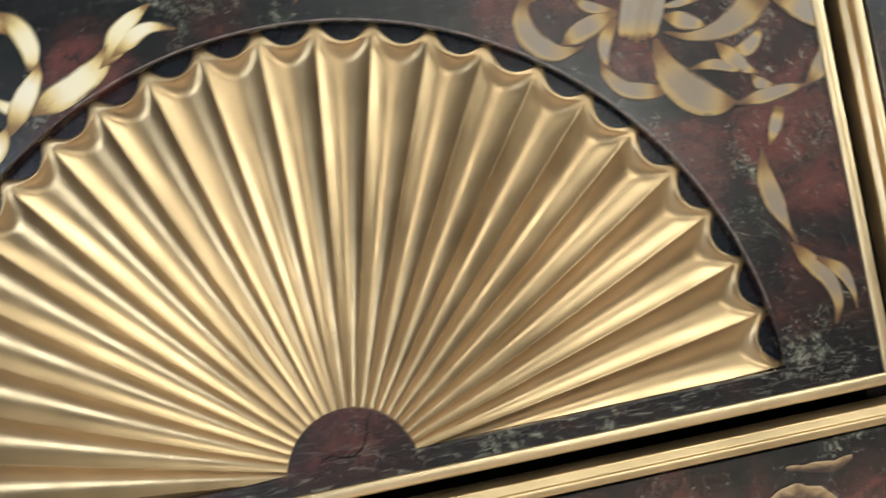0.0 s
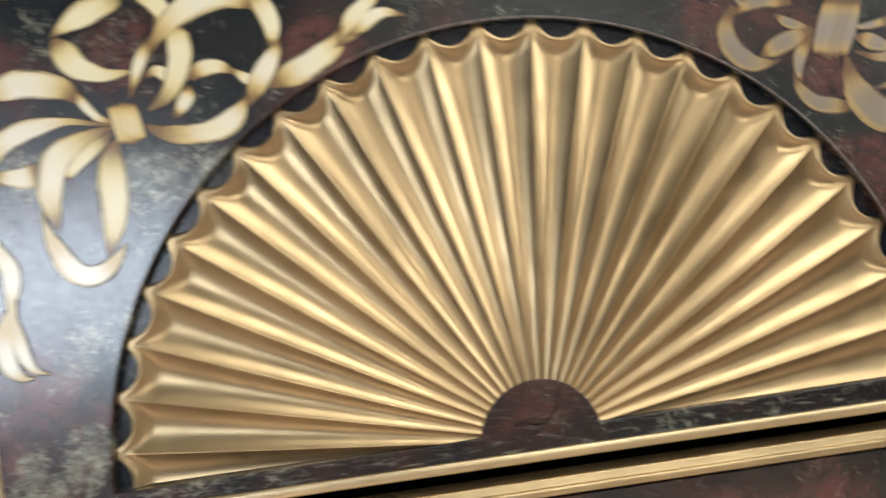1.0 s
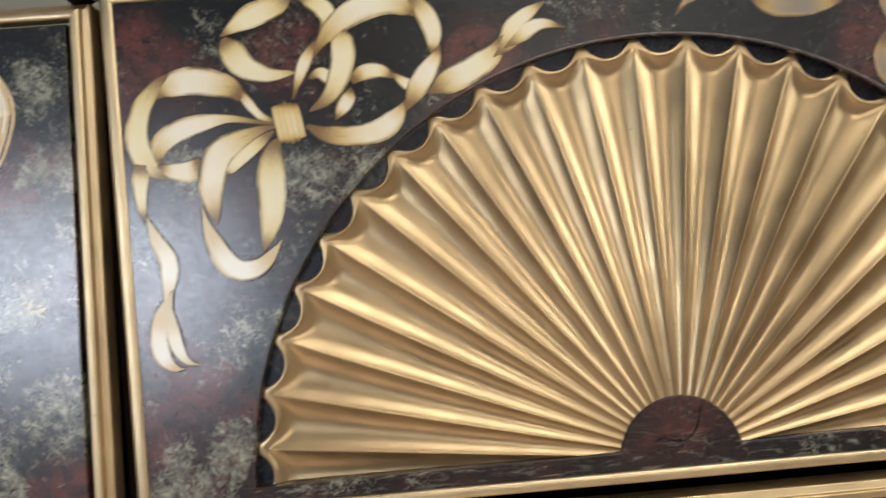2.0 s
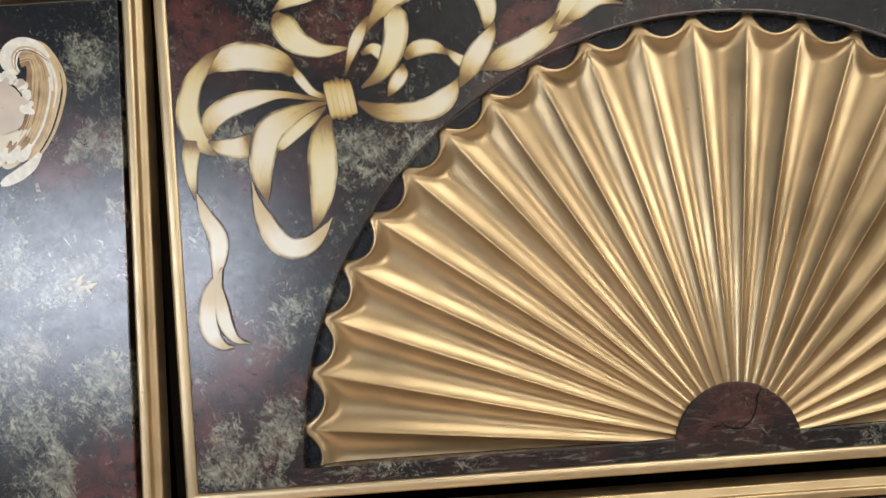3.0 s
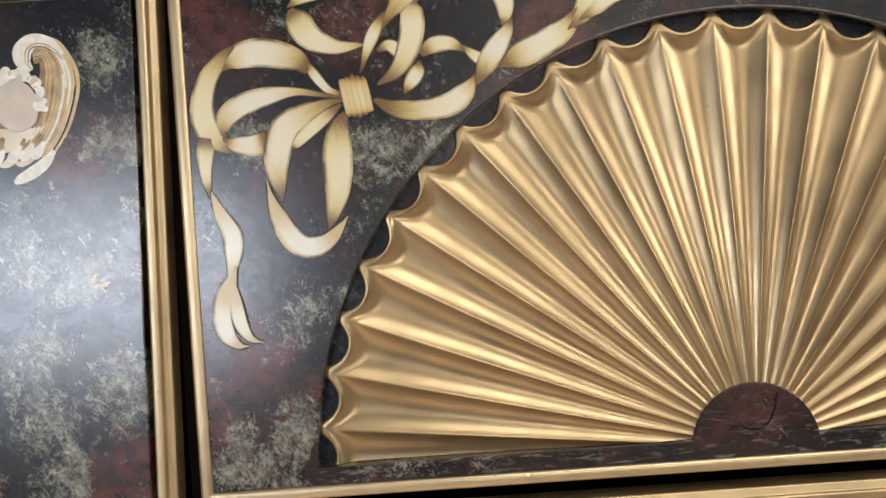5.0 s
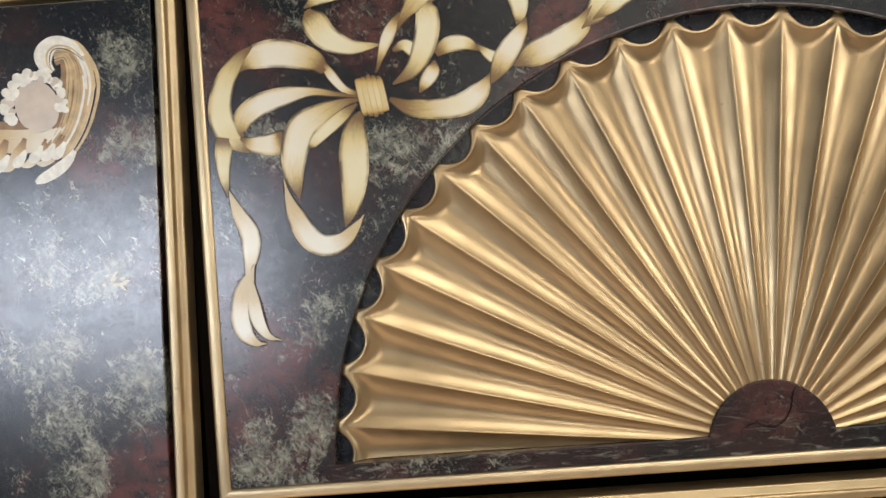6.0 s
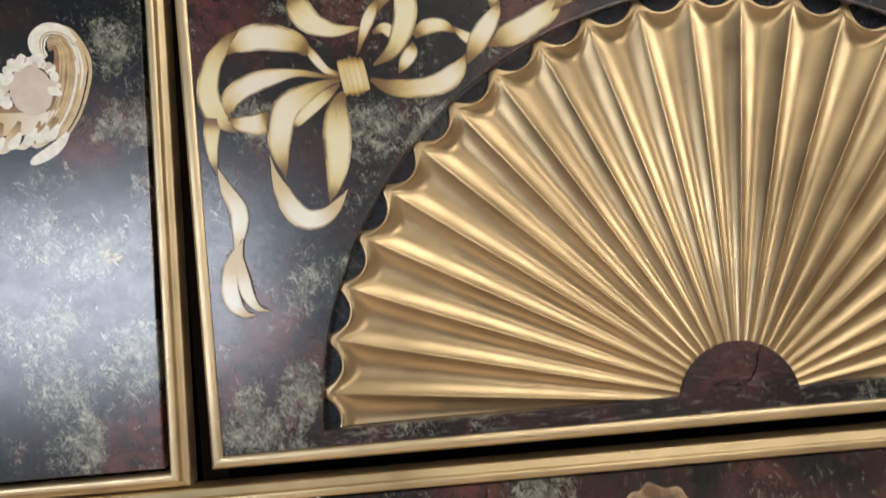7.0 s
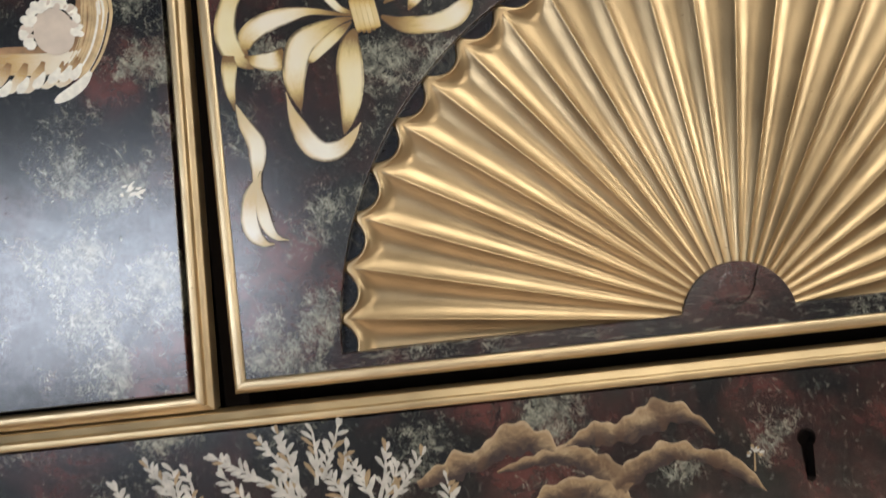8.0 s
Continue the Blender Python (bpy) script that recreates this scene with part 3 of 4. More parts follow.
# long drawer below
long_drawer = part("long_drawer_front", box_bm(-0.615, 0.615, 0.006, 0.0115, 0.64, 0.872), BLACK, cabinet, "long marbled lacquer drawer with painted hills and shrubs")
moulding(((-0.63, 0.62), (0.63, 0.62), (0.63, 0.8788), (-0.63, 0.8788)), long_drawer, 0.0078, crown=0.0005, fillet=0.5, sunk=0.0012, mat=GILT_DIM)
KX, KZ = 0.0245, 0.8385
hole = [(KX + 0.0041 * math.sin(a), KZ + 0.0041 * math.cos(a)) for a in [radians(-140 + 280 * i / 16) for i in range(17)]]
hole += [(KX + 0.0024, KZ - 0.0185), (KX + 0.0005, KZ - 0.0193), (KX - 0.0015, KZ - 0.0185)]
bm = bmesh.new()
outer = [bm.verts.new((x, 0.0, z)) for x, z in ((-0.6212, 0.6288), (0.6212, 0.6288), (0.6212, 0.8700), (-0.6212, 0.8700))]
inner = [bm.verts.new((x, 0.0, z)) for x, z in hole]
edges = [bm.edges.new((vs[i], vs[(i + 1) % len(vs)])) for vs in (outer, inner) for i in range(len(vs))]
bmesh.ops.triangle_fill(bm, edges=edges, use_beauty=True)
for vs in (outer, inner):
    deep = [bm.verts.new((v.co.x, 0.0055, v.co.z)) for v in vs]
    for i in range(len(vs)):
        j = (i + 1) % len(vs)
        bm.faces.new((vs[i], vs[j], deep[j], deep[i]))
long_panel = part("panel", bm, LACQUER, long_drawer)
part("keyhole", grid_bm([[(KX + (x - KX) * k, y, KZ - 0.006 + (z - KZ + 0.006) * k) for x, z in hole + hole[:1]] for k, y in ((1.06, -0.0002), (0.98, -0.0005), (0.93, 0.0002), (0.93, 0.005))]), BLACK, long_drawer, "dark keyhole lining")

# ---- painted decoration ----
LAYER[0] = 0
stroke("painted_ribbon", fan_front, RIBBON, (-163.3, 1054.7, 3.3), (-170.2, 1058.2, 3.6), (-175.7, 1065.0, 4.3), (-179.1, 1071.0, 1.9), outline=0.4)
stroke("painted_ribbon", fan_front, RIBBON, (-178.2, 1066.6, 3.3), (-183.6, 1072.0, 9.5), (-197.2, 1075.8, 12.3), (-209.6, 1074.2, 9.5), (-215.4, 1069.3, 1.9), outline=0.4)
stroke("painted_ribbon", fan_front, RIBBON, (-163.8, 1054.5, 1.0), (-173.9, 1056.6, 2.4), (-184.5, 1058.5, 3.8), (-195.3, 1057.5, 7.6), (-206.2, 1054.7, 9.5), (-213.6, 1049.7, 9.0), (-215.9, 1043.9, 5.2), (-214.4, 1041.4, 0.9), outline=0.4)
stroke("painted_ribbon", fan_front, RIBBON, (-216.1, 1040.6, 1.9), (-210.8, 1037.8, 6.2), (-202.6, 1037.3, 9.5), (-197.3, 1038.4, 10.0), outline=0.4)
stroke("painted_ribbon", fan_front, RIBBON, (-208.3, 1079.6, 0.7), (-214.1, 1074.7, 5.2), (-220.9, 1065.2, 8.5), (-223.8, 1053.5, 10.0), (-221.8, 1044.3, 10.0), (-216.3, 1037.5, 5.2), (-212.3, 1034.4, 0.7), outline=0.4)
stroke("painted_ribbon", fan_front, RIBBON, (-222.5, 1041.5, 7.1), (-223.7, 1034.4, 7.1), (-224.0, 1026.1, 5.2), (-222.7, 1016.0, 0.9), outline=0.4)
stroke("painted_ribbon", fan_front, RIBBON, (-165.4, 1052.0, 1.4), (-172.2, 1047.2, 5.7), (-179.7, 1041.7, 6.2), (-185.2, 1036.6, 4.3), (-186.8, 1034.6, 0.7), outline=0.4)
stroke("painted_ribbon", fan_front, RIBBON, (-163.4, 1053.7, 1.0), (-170.6, 1052.8, 3.8), (-180.4, 1049.1, 8.5), (-189.0, 1044.0, 12.3), (-192.7, 1035.9, 11.9), (-194.2, 1026.5, 9.5), (-193.3, 1018.6, 5.2), (-192.5, 1013.3, 0.7), outline=0.4)
stroke("painted_ribbon", fan_front, RIBBON, (-163.8, 1048.3, 2.4), (-166.8, 1042.5, 8.5), (-168.1, 1033.1, 12.3), (-168.5, 1023.6, 12.3), (-169.6, 1014.1, 9.5), (-171.8, 1005.9, 5.7), (-173.9, 1000.1, 0.7), outline=0.4)
stroke("painted_ribbon", fan_front, RIBBON, (-152.3, 1076.7, 1.0), (-156.1, 1076.2, 2.4), (-167.1, 1076.3, 6.8), (-176.5, 1081.0, 10.7), (-181.5, 1088.4, 10.7), (-184.0, 1093.1, 2.4), outline=0.4)
stroke("painted_ribbon", fan_front, RIBBON, (-153.1, 1110.7, 1.2), (-159.7, 1105.7, 7.8), (-171.1, 1102.1, 10.7), (-180.0, 1097.3, 5.3), (-185.2, 1093.9, 0.7), outline=0.4)
stroke("painted_ribbon", fan_front, RIBBON, (-152.0, 1109.7, 1.2), (-146.0, 1107.2, 6.9), (-140.3, 1102.8, 8.4), (-139.0, 1097.7, 6.4), (-142.9, 1092.2, 1.0), outline=0.4)
stroke("painted_ribbon", fan_front, RIBBON, (-148.8, 1073.3, 1.9), (-143.9, 1075.3, 5.2), (-139.8, 1072.2, 5.7), (-138.2, 1067.3, 1.4), outline=0.4)
stroke("painted_ribbon", fan_front, RIBBON, (-131.4, 1068.0, 1.0), (-132.5, 1063.8, 6.4), (-135.6, 1059.3, 5.9), (-138.7, 1054.6, 0.7), outline=0.4)
stroke("painted_ribbon", fan_front, RIBBON, (-130.8, 1070.7, 3.3), (-125.1, 1074.1, 6.7), (-117.9, 1074.3, 6.2), (-111.7, 1070.8, 1.0), outline=0.4)
stroke("painted_ribbon", fan_front, RIBBON, (-113.7, 1073.6, 0.7), (-109.4, 1069.7, 3.8), (-106.3, 1067.1, 5.2), (-105.0, 1064.7, 1.0), outline=0.4)
stroke("painted_ribbon", fan_front, RIBBON, (-151.5, 1053.0, 1.9), (-142.3, 1048.5, 7.1), (-130.5, 1047.3, 8.6), (-119.7, 1048.9, 10.0), (-113.4, 1053.3, 8.6), (-109.5, 1058.3, 3.3), (-108.1, 1061.0, 0.7), outline=0.4)
stroke("painted_ribbon", fan_front, RIBBON, (-149.7, 1059.0, 1.0), (-141.1, 1064.5, 6.4), (-135.9, 1072.9, 9.4), (-133.3, 1082.7, 10.4), (-133.1, 1090.7, 8.4), (-131.8, 1094.1, 2.0), outline=0.4)
stroke("painted_ribbon", fan_front, RIBBON, (-156.0, 1065.5, 1.0), (-152.8, 1074.2, 3.9), (-149.5, 1081.4, 5.9), (-144.6, 1089.1, 2.0), outline=0.4)
stroke("painted_ribbon", fan_front, RIBBON, (-146.2, 1081.9, 0.7), (-142.8, 1087.9, 4.4), (-134.6, 1096.1, 9.4), (-122.9, 1102.5, 11.9), (-111.6, 1103.7, 10.4), (-103.9, 1100.6, 7.5), (-101.2, 1097.1, 1.5), outline=0.4)
stroke("painted_ribbon", fan_front, RIBBON, (-104.4, 1106.4, 1.0), (-98.2, 1100.2, 8.0), (-94.4, 1091.8, 8.5), (-94.3, 1084.7, 5.5), (-95.7, 1080.5, 0.7), outline=0.4)
stroke("painted_ribbon", fan_front, RIBBON, (-108.2, 1056.3, 1.0), (-103.6, 1064.1, 8.1), (-98.4, 1071.4, 9.5), (-93.8, 1078.2, 5.2), (-91.6, 1083.3, 0.7), outline=0.4)
stroke("painted_ribbon", fan_front, RIBBON, (-97.7, 1063.1, 1.0), (-89.8, 1067.2, 10.5), (-78.1, 1072.1, 11.0), (-68.7, 1078.2, 8.5), (-63.5, 1086.2, 1.0), outline=0.4)
stroke("painted_ribbon", fan_front, RIBBON, (-68.4, 1076.7, 1.0), (-61.9, 1083.5, 8.6), (-57.0, 1090.8, 8.6), (-49.9, 1096.1, 4.6), (-44.5, 1099.2, 1.0), outline=0.4)
stroke("painted_ribbon", fan_front, RIBBON, (-63.5, 1080.3, 1.5), (-55.4, 1086.1, 7.1), (-46.2, 1089.7, 5.1), (-36.2, 1087.4, 0.8), outline=0.4)
stroke("painted_ribbon", fan_front, RIBBON_TAIL, (-222.1, 1018.8, 0.9), (-219.3, 1010.3, 5.2), (-214.9, 1001.0, 8.1), (-214.5, 993.3, 7.6), (-215.7, 986.3, 4.7), (-217.2, 981.2, 1.4), outline=0.5)
stroke("painted_ribbon", fan_front, RIBBON_TAIL, (-213.5, 987.1, 0.9), (-218.5, 975.8, 8.5), (-220.8, 966.4, 8.5), (-219.6, 958.5, 7.1), (-215.2, 953.9, 3.8), (-210.5, 953.1, 0.7), outline=0.5)
stroke("painted_ribbon", fan_front, RIBBON_TAIL, (-215.4, 979.1, 2.8), (-215.0, 970.8, 6.2), (-213.4, 962.4, 6.2), (-209.8, 956.4, 3.3), (-204.0, 954.1, 0.7), outline=0.5)
stroke("painted_ribbon", fan_front, RIBBON_TAIL, (-198.6, 1022.3, 0.7), (-197.0, 1013.6, 3.8), (-194.0, 1005.0, 8.1), (-189.1, 996.4, 9.5), (-182.9, 992.9, 9.0), (-175.7, 994.3, 7.6), (-169.9, 999.4, 4.3), (-165.7, 1004.8, 0.7), outline=0.5)
stroke("painted_knot", fan_front, KNOT, (-164.5, 1062.6, 1.7), (-164.3, 1061.4, 2.9), (-163.5, 1055.2, 3.0), (-162.3, 1048.4, 2.9), (-161.7, 1046.5, 1.7), outline=0.3)
stroke("painted_knot", fan_front, KNOT, (-162.3, 1063.2, 1.7), (-162.1, 1061.3, 2.9), (-161.2, 1055.0, 3.0), (-160.1, 1048.5, 2.9), (-159.6, 1046.1, 1.7), outline=0.3)
stroke("painted_knot", fan_front, KNOT, (-160.1, 1063.8, 1.7), (-159.8, 1061.1, 2.9), (-158.8, 1054.9, 3.0), (-157.8, 1048.6, 2.9), (-157.5, 1045.7, 1.7), outline=0.3)
stroke("painted_knot", fan_front, KNOT, (-158.0, 1063.4, 1.7), (-157.6, 1061.0, 2.9), (-156.4, 1054.7, 3.0), (-155.5, 1048.7, 2.9), (-155.3, 1046.8, 1.7), outline=0.3)
stroke("painted_knot", fan_front, KNOT, (-155.9, 1063.0, 1.7), (-155.3, 1060.8, 2.9), (-154.1, 1054.5, 3.0), (-153.3, 1048.8, 2.9), (-153.1, 1047.8, 1.7), outline=0.3)
stroke("crack", fan_front, BLACK, (10.6, 919.9, 0.2), (9.0, 916.1, 0.5), (8.0, 911.6, 0.6), (5.2, 906.5, 0.5), (0.6, 903.9, 0.5), (-4.4, 904.5, 0.4), (-7.0, 907.1, 0.2), lift=0.0002)
stroke("crack", fan_front, BLACK, (-12.4, 904.0, 0.2), (-10.1, 905.1, 0.5), (-6.9, 905.9, 0.3), lift=0.0002)
LAYER[0] = 0
stroke("painted_ribbon", fan_front, RIBBON_PINK_DIM, (11.1, 1098.5, 1.0), (20.5, 1101.9, 4.7), (33.5, 1102.0, 6.2), (42.3, 1098.8, 5.2), (47.9, 1094.5, 1.6), outline=0.5)
stroke("painted_ribbon", fan_front, RIBBON_PINK_DIM, (12.6, 1089.4, 0.8), (17.8, 1095.2, 3.4), (25.4, 1098.7, 4.7), (32.1, 1100.8, 1.6), outline=0.5)
stroke("painted_ribbon", fan_front, RIBBON_PINK_DIM, (43.2, 1100.0, 1.0), (53.5, 1092.0, 8.9), (66.3, 1089.3, 8.9), (79.5, 1089.6, 5.3), (91.0, 1092.9, 0.8), outline=0.5)
stroke("painted_ribbon", fan_front, RIBBON_PINK_DIM, (85.8, 1093.8, 1.1), (92.1, 1096.5, 5.3), (100.2, 1097.9, 2.6), outline=0.5)
stroke("painted_ribbon", fan_front, RIBBON_PINK_DIM, (104.7, 1096.8, 2.7), (106.9, 1087.6, 5.8), (110.3, 1079.0, 3.7), (113.5, 1073.5, 0.8), outline=0.5)
stroke("painted_ribbon", fan_front, RIBBON_PINK_DIM, (111.4, 1095.1, 1.6), (116.3, 1085.6, 6.4), (121.5, 1078.7, 3.7), outline=0.5)
stroke("painted_ribbon", fan_front, RIBBON_PINK_DIM, (107.6, 1072.7, 1.1), (118.2, 1077.6, 6.9), (134.3, 1078.2, 8.6), outline=0.5)
stroke("painted_ribbon", fan_front, RIBBON_PINK_DIM, (126.0, 1070.9, 1.2), (132.1, 1066.6, 4.8), (143.2, 1062.7, 1.0), outline=0.5)
stroke("painted_ribbon", fan_front, RIBBON_PINK_DIM, (108.2, 1076.4, 3.4), (104.5, 1071.0, 5.7), (103.2, 1065.2, 8.1), (105.9, 1057.1, 9.6), (113.3, 1050.7, 8.2), (121.7, 1049.9, 3.4), (126.7, 1050.8, 0.7), outline=0.5)
stroke("painted_ribbon", fan_front, RIBBON_PINK_DIM, (117.3, 1052.7, 0.7), (124.0, 1055.8, 7.7), (133.2, 1059.2, 7.8), (143.1, 1062.0, 1.9), outline=0.5)
stroke("painted_ribbon", fan_front, RIBBON_PINK_DIM, (141.9, 1059.8, 3.4), (136.0, 1051.7, 6.3), (134.4, 1044.0, 3.4), (135.6, 1039.7, 0.7), outline=0.5)
stroke("painted_ribbon", fan_front, RIBBON_PINK_DIM, (132.2, 1044.4, 0.7), (134.1, 1037.3, 4.9), (140.3, 1030.3, 7.3), (149.7, 1027.4, 7.3), (156.5, 1026.5, 3.9), outline=0.5)
stroke("painted_ribbon", fan_front, RIBBON_PINK_DIM, (161.4, 1050.5, 1.2), (172.0, 1046.9, 4.0), (186.0, 1047.7, 8.5), (197.8, 1053.7, 12.5), (205.5, 1059.4, 10.0), outline=0.5)
stroke("painted_ribbon", fan_front, RIBBON_PINK_DIM, (159.6, 1061.4, 1.0), (168.4, 1061.3, 3.0), (178.7, 1062.9, 4.0), outline=0.5)
stroke("painted_ribbon", fan_front, RIBBON_PINK_DIM, (162.1, 1057.2, 2.0), (168.4, 1054.5, 7.4), (175.4, 1051.7, 5.4), (179.3, 1049.7, 0.7), outline=0.5)
stroke("painted_ribbon", fan_front, RIBBON_PINK_DIM, (186.1, 1037.4, 0.7), (193.8, 1037.6, 6.5), (199.6, 1041.6, 5.0), (201.7, 1045.7, 0.8), outline=0.5)
stroke("painted_ribbon", fan_front, RIBBON_PINK_DIM, (168.7, 1033.3, 0.7), (178.4, 1033.7, 4.5), (186.7, 1030.9, 4.0), (191.4, 1028.7, 0.7), outline=0.5)
stroke("painted_ribbon", fan_front, RIBBON_PINK_DIM, (182.0, 1042.4, 1.0), (187.5, 1035.2, 8.5), (192.8, 1029.5, 4.5), (197.8, 1026.5, 0.8), outline=0.5)
stroke("painted_ribbon", fan_front, RIBBON_PINK_DIM, (194.8, 1026.7, 1.5), (197.7, 1021.8, 6.0), (203.8, 1019.9, 1.3), outline=0.5)
stroke("painted_ribbon", fan_front, RIBBON_PINK_DIM, (157.1, 1048.7, 2.0), (158.2, 1038.6, 8.8), (162.5, 1029.4, 14.3), (170.6, 1021.3, 15.3), (179.2, 1017.5, 10.4), (186.3, 1016.3, 0.7), outline=0.5)
stroke("painted_ribbon", fan_front, RIBBON_PINK_DIM, (185.6, 1015.5, 0.7), (196.8, 1016.6, 6.5), (208.5, 1017.7, 5.0), (216.8, 1018.1, 0.8), outline=0.5)
stroke("painted_ribbon", fan_front, RIBBON_PINK_DIM, (216.2, 1017.7, 0.8), (223.4, 1023.4, 7.6), (227.3, 1030.2, 6.1), (227.9, 1039.2, 0.8), outline=0.5)
stroke("painted_ribbon", fan_front, RIBBON_PINK_DIM, (208.9, 1058.9, 4.0), (218.9, 1052.9, 11.1), (225.9, 1045.2, 8.1), (228.9, 1039.1, 0.8), outline=0.5)
stroke("painted_ribbon", fan_front, RIBBON_PINK_DIM, (203.7, 1011.1, 4.5), (200.3, 1003.8, 6.0), (196.0, 995.7, 1.0), outline=0.5)
stroke("painted_ribbon", fan_front, RIBBON_PINK_DIM, (192.4, 995.8, 0.8), (191.6, 983.2, 7.0), (193.6, 971.9, 8.5), (196.8, 961.5, 3.5), (199.6, 953.4, 0.8), outline=0.5)
stroke("painted_ribbon", fan_front, RIBBON_PINK_DIM, (196.7, 954.2, 1.0), (202.8, 945.8, 7.1), (209.9, 935.9, 7.1), (212.1, 925.7, 4.6), (209.4, 916.8, 0.8), outline=0.5)
stroke("painted_ribbon", fan_front, RIBBON_PINK_DIM, (206.6, 945.8, 2.0), (215.6, 938.6, 5.6), (219.1, 929.8, 3.0), (219.8, 921.3, 0.8), outline=0.5)
stroke("painted_knot", fan_front, RIBBON_PINK_DIM, (152.6, 1075.8, 2.4), (150.2, 1071.3, 4.2), (147.1, 1063.8, 4.4), (144.1, 1054.1, 4.1), (143.9, 1051.2, 2.2), outline=0.4)
stroke("painted_knot", fan_front, RIBBON_PINK_DIM, (155.7, 1075.4, 2.5), (153.6, 1070.8, 4.2), (150.6, 1063.3, 4.4), (147.3, 1053.6, 4.2), (146.3, 1049.7, 2.2), outline=0.4)
stroke("painted_knot", fan_front, RIBBON_PINK_DIM, (158.9, 1074.9, 2.5), (157.0, 1070.3, 4.2), (154.2, 1062.7, 4.4), (150.4, 1053.1, 4.2), (148.7, 1048.1, 2.2), outline=0.4)
stroke("painted_knot", fan_front, RIBBON_PINK_DIM, (162.0, 1074.4, 2.5), (160.4, 1069.8, 4.2), (157.7, 1062.2, 4.4), (153.5, 1052.7, 4.2), (151.6, 1048.8, 2.2), outline=0.4)
stroke("painted_knot", fan_front, RIBBON_PINK_DIM, (165.2, 1074.0, 2.5), (163.8, 1069.3, 4.2), (161.2, 1061.7, 4.4), (156.7, 1052.2, 4.2), (154.5, 1049.6, 2.2), outline=0.4)
LAYER[0] = 0
WING_OUT = ((-293.5, 1088.6), (-283.8, 1086.6), (-278.8, 1080.8), (-275.8, 1074.3), (-275.1, 1067.3), (-276.8, 1059.6), (-280.1, 1050.5), (-284.4, 1043.2), (-289.8, 1036.5))
WING_IN = ((-292.6, 1078.0), (-289.6, 1079.0), (-289.0, 1074.6), (-290.0, 1069.0), (-291.0, 1064.0), (-292.0, 1059.0), (-294.0, 1053.5), (-297.2, 1048.4), (-300.8, 1043.8))


def wing_line(k, wide, mat, depth, a=0, b=9, label=""):
    """A stroke along the wing, k of the way from its inner to its outer edge."""
    pts = [(p[0] + (q[0] - p[0]) * k, p[1] + (q[1] - p[1]) * k) for p, q in zip(WING_IN, WING_OUT)][a:b]
    n = len(pts) - 1
    stroke("painted_feather", left_panel, mat, *[(x, z, wide * (0.45 + 0.55 * math.sin(math.pi * min(1, 0.12 + 0.80 * i / n)))) for i, (x, z) in enumerate(pts)], at=depth, label=label)


stroke("painted_wing", left_panel, WING_BROWN, (-342.0, 1050.5, 7.0), (-325.0, 1051.0, 9.0), (-308.0, 1050.0, 9.0), (-296.0, 1051.0, 8.0), (-289.0, 1054.0, 5.0), at=-0.0001)
for i in range(9):
    wing_line(0.04 + 0.115 * i, 3.6, (WING_BROWN, WING_BROWN, WING_TAN, WING_TAN, WING_TAN, WING_GOLD, WING_TAN, WING_GOLD, WING_GOLD)[i], -0.00012 - 0.000004 * i)
brush = random.Random(21)
for i in range(30):
    k = 0.12 + 0.86 * brush.random()
    a = brush.randrange(0, 5)
    mat = brush.choice((OUTLINE, CREAM, WING_TAN)) if k > 0.6 else brush.choice((WING_BROWN, WING_GOLD, WING_GOLD))
    wing_line(k, 0.35 + 0.4 * brush.random() + (0.5 if mat is CREAM else 0.0), mat, -0.00017 - 0.000003 * i, a, min(9, a + 3 + brush.randrange(0, 4)))
for n, (wide, mat) in enumerate(((9.0, CREAM), (2.0, WING_GOLD), (0.6, OUTLINE))):
    w = wide / 9.0
    stroke("painted_curl", left_panel, mat, (-293.6, 1074.8, 2.0 * w), (-296.8 + n, 1078.2, 6.5 * w), (-297.0 + 1.5 * n, 1083.0, 8.0 * w), (-292.5 + n, 1087.0 - 1.2 * n, 6.0 * w), (-285.5, 1086.0 - 1.6 * n, 4.0 * w), (-280.2, 1080.6 - n, 1.5 * w), at=-0.00030 - 0.000004 * n)
stroke("painted_feather", left_panel, CREAM, (-286.5, 1040.5, 2.0), (-290.5, 1035.8, 4.6), (-296.0, 1032.0, 5.2), (-301.5, 1029.4, 4.0), (-304.0, 1028.2, 1.5), at=-0.00032)
for x, z in ((-293.5, 1040.0), (-298.2, 1039.6), (-303.4, 1039.2), (-310.5, 1037.6), (-318.0, 1036.2), (-326.0, 1035.4)):
    stroke("painted_feather", left_panel, CREAM, (x + 3.0, z + 4.6, 1.4), (x + 1.2, z + 1.6, 3.6), (x - 1.0, z - 0.6, 4.4), (x - 2.8, z - 1.8, 1.8), at=-0.00031 - 0.000001 * abs(x) / 30)
LAYER[0] = 0
stroke("painted_feather", left_panel, FEATHER, (-338.9, 1047.3, 2.0), (-330.1, 1048.0, 9.0), (-315.1, 1046.5, 10.0), (-305.1, 1046.1, 10.0), (-296.1, 1048.0, 9.0), (-289.5, 1051.2, 2.5))
stroke("painted_feather", left_panel, FEATHER, (-298.7, 1046.5, 2.0), (-301.5, 1040.9, 4.5), (-306.4, 1036.5, 3.5), (-309.8, 1035.6, 1.0))
stroke("painted_feather", left_panel, FEATHER, (-307.5, 1047.3, 2.5), (-310.5, 1041.8, 5.0), (-314.8, 1035.8, 4.0), (-318.7, 1034.2, 1.0))
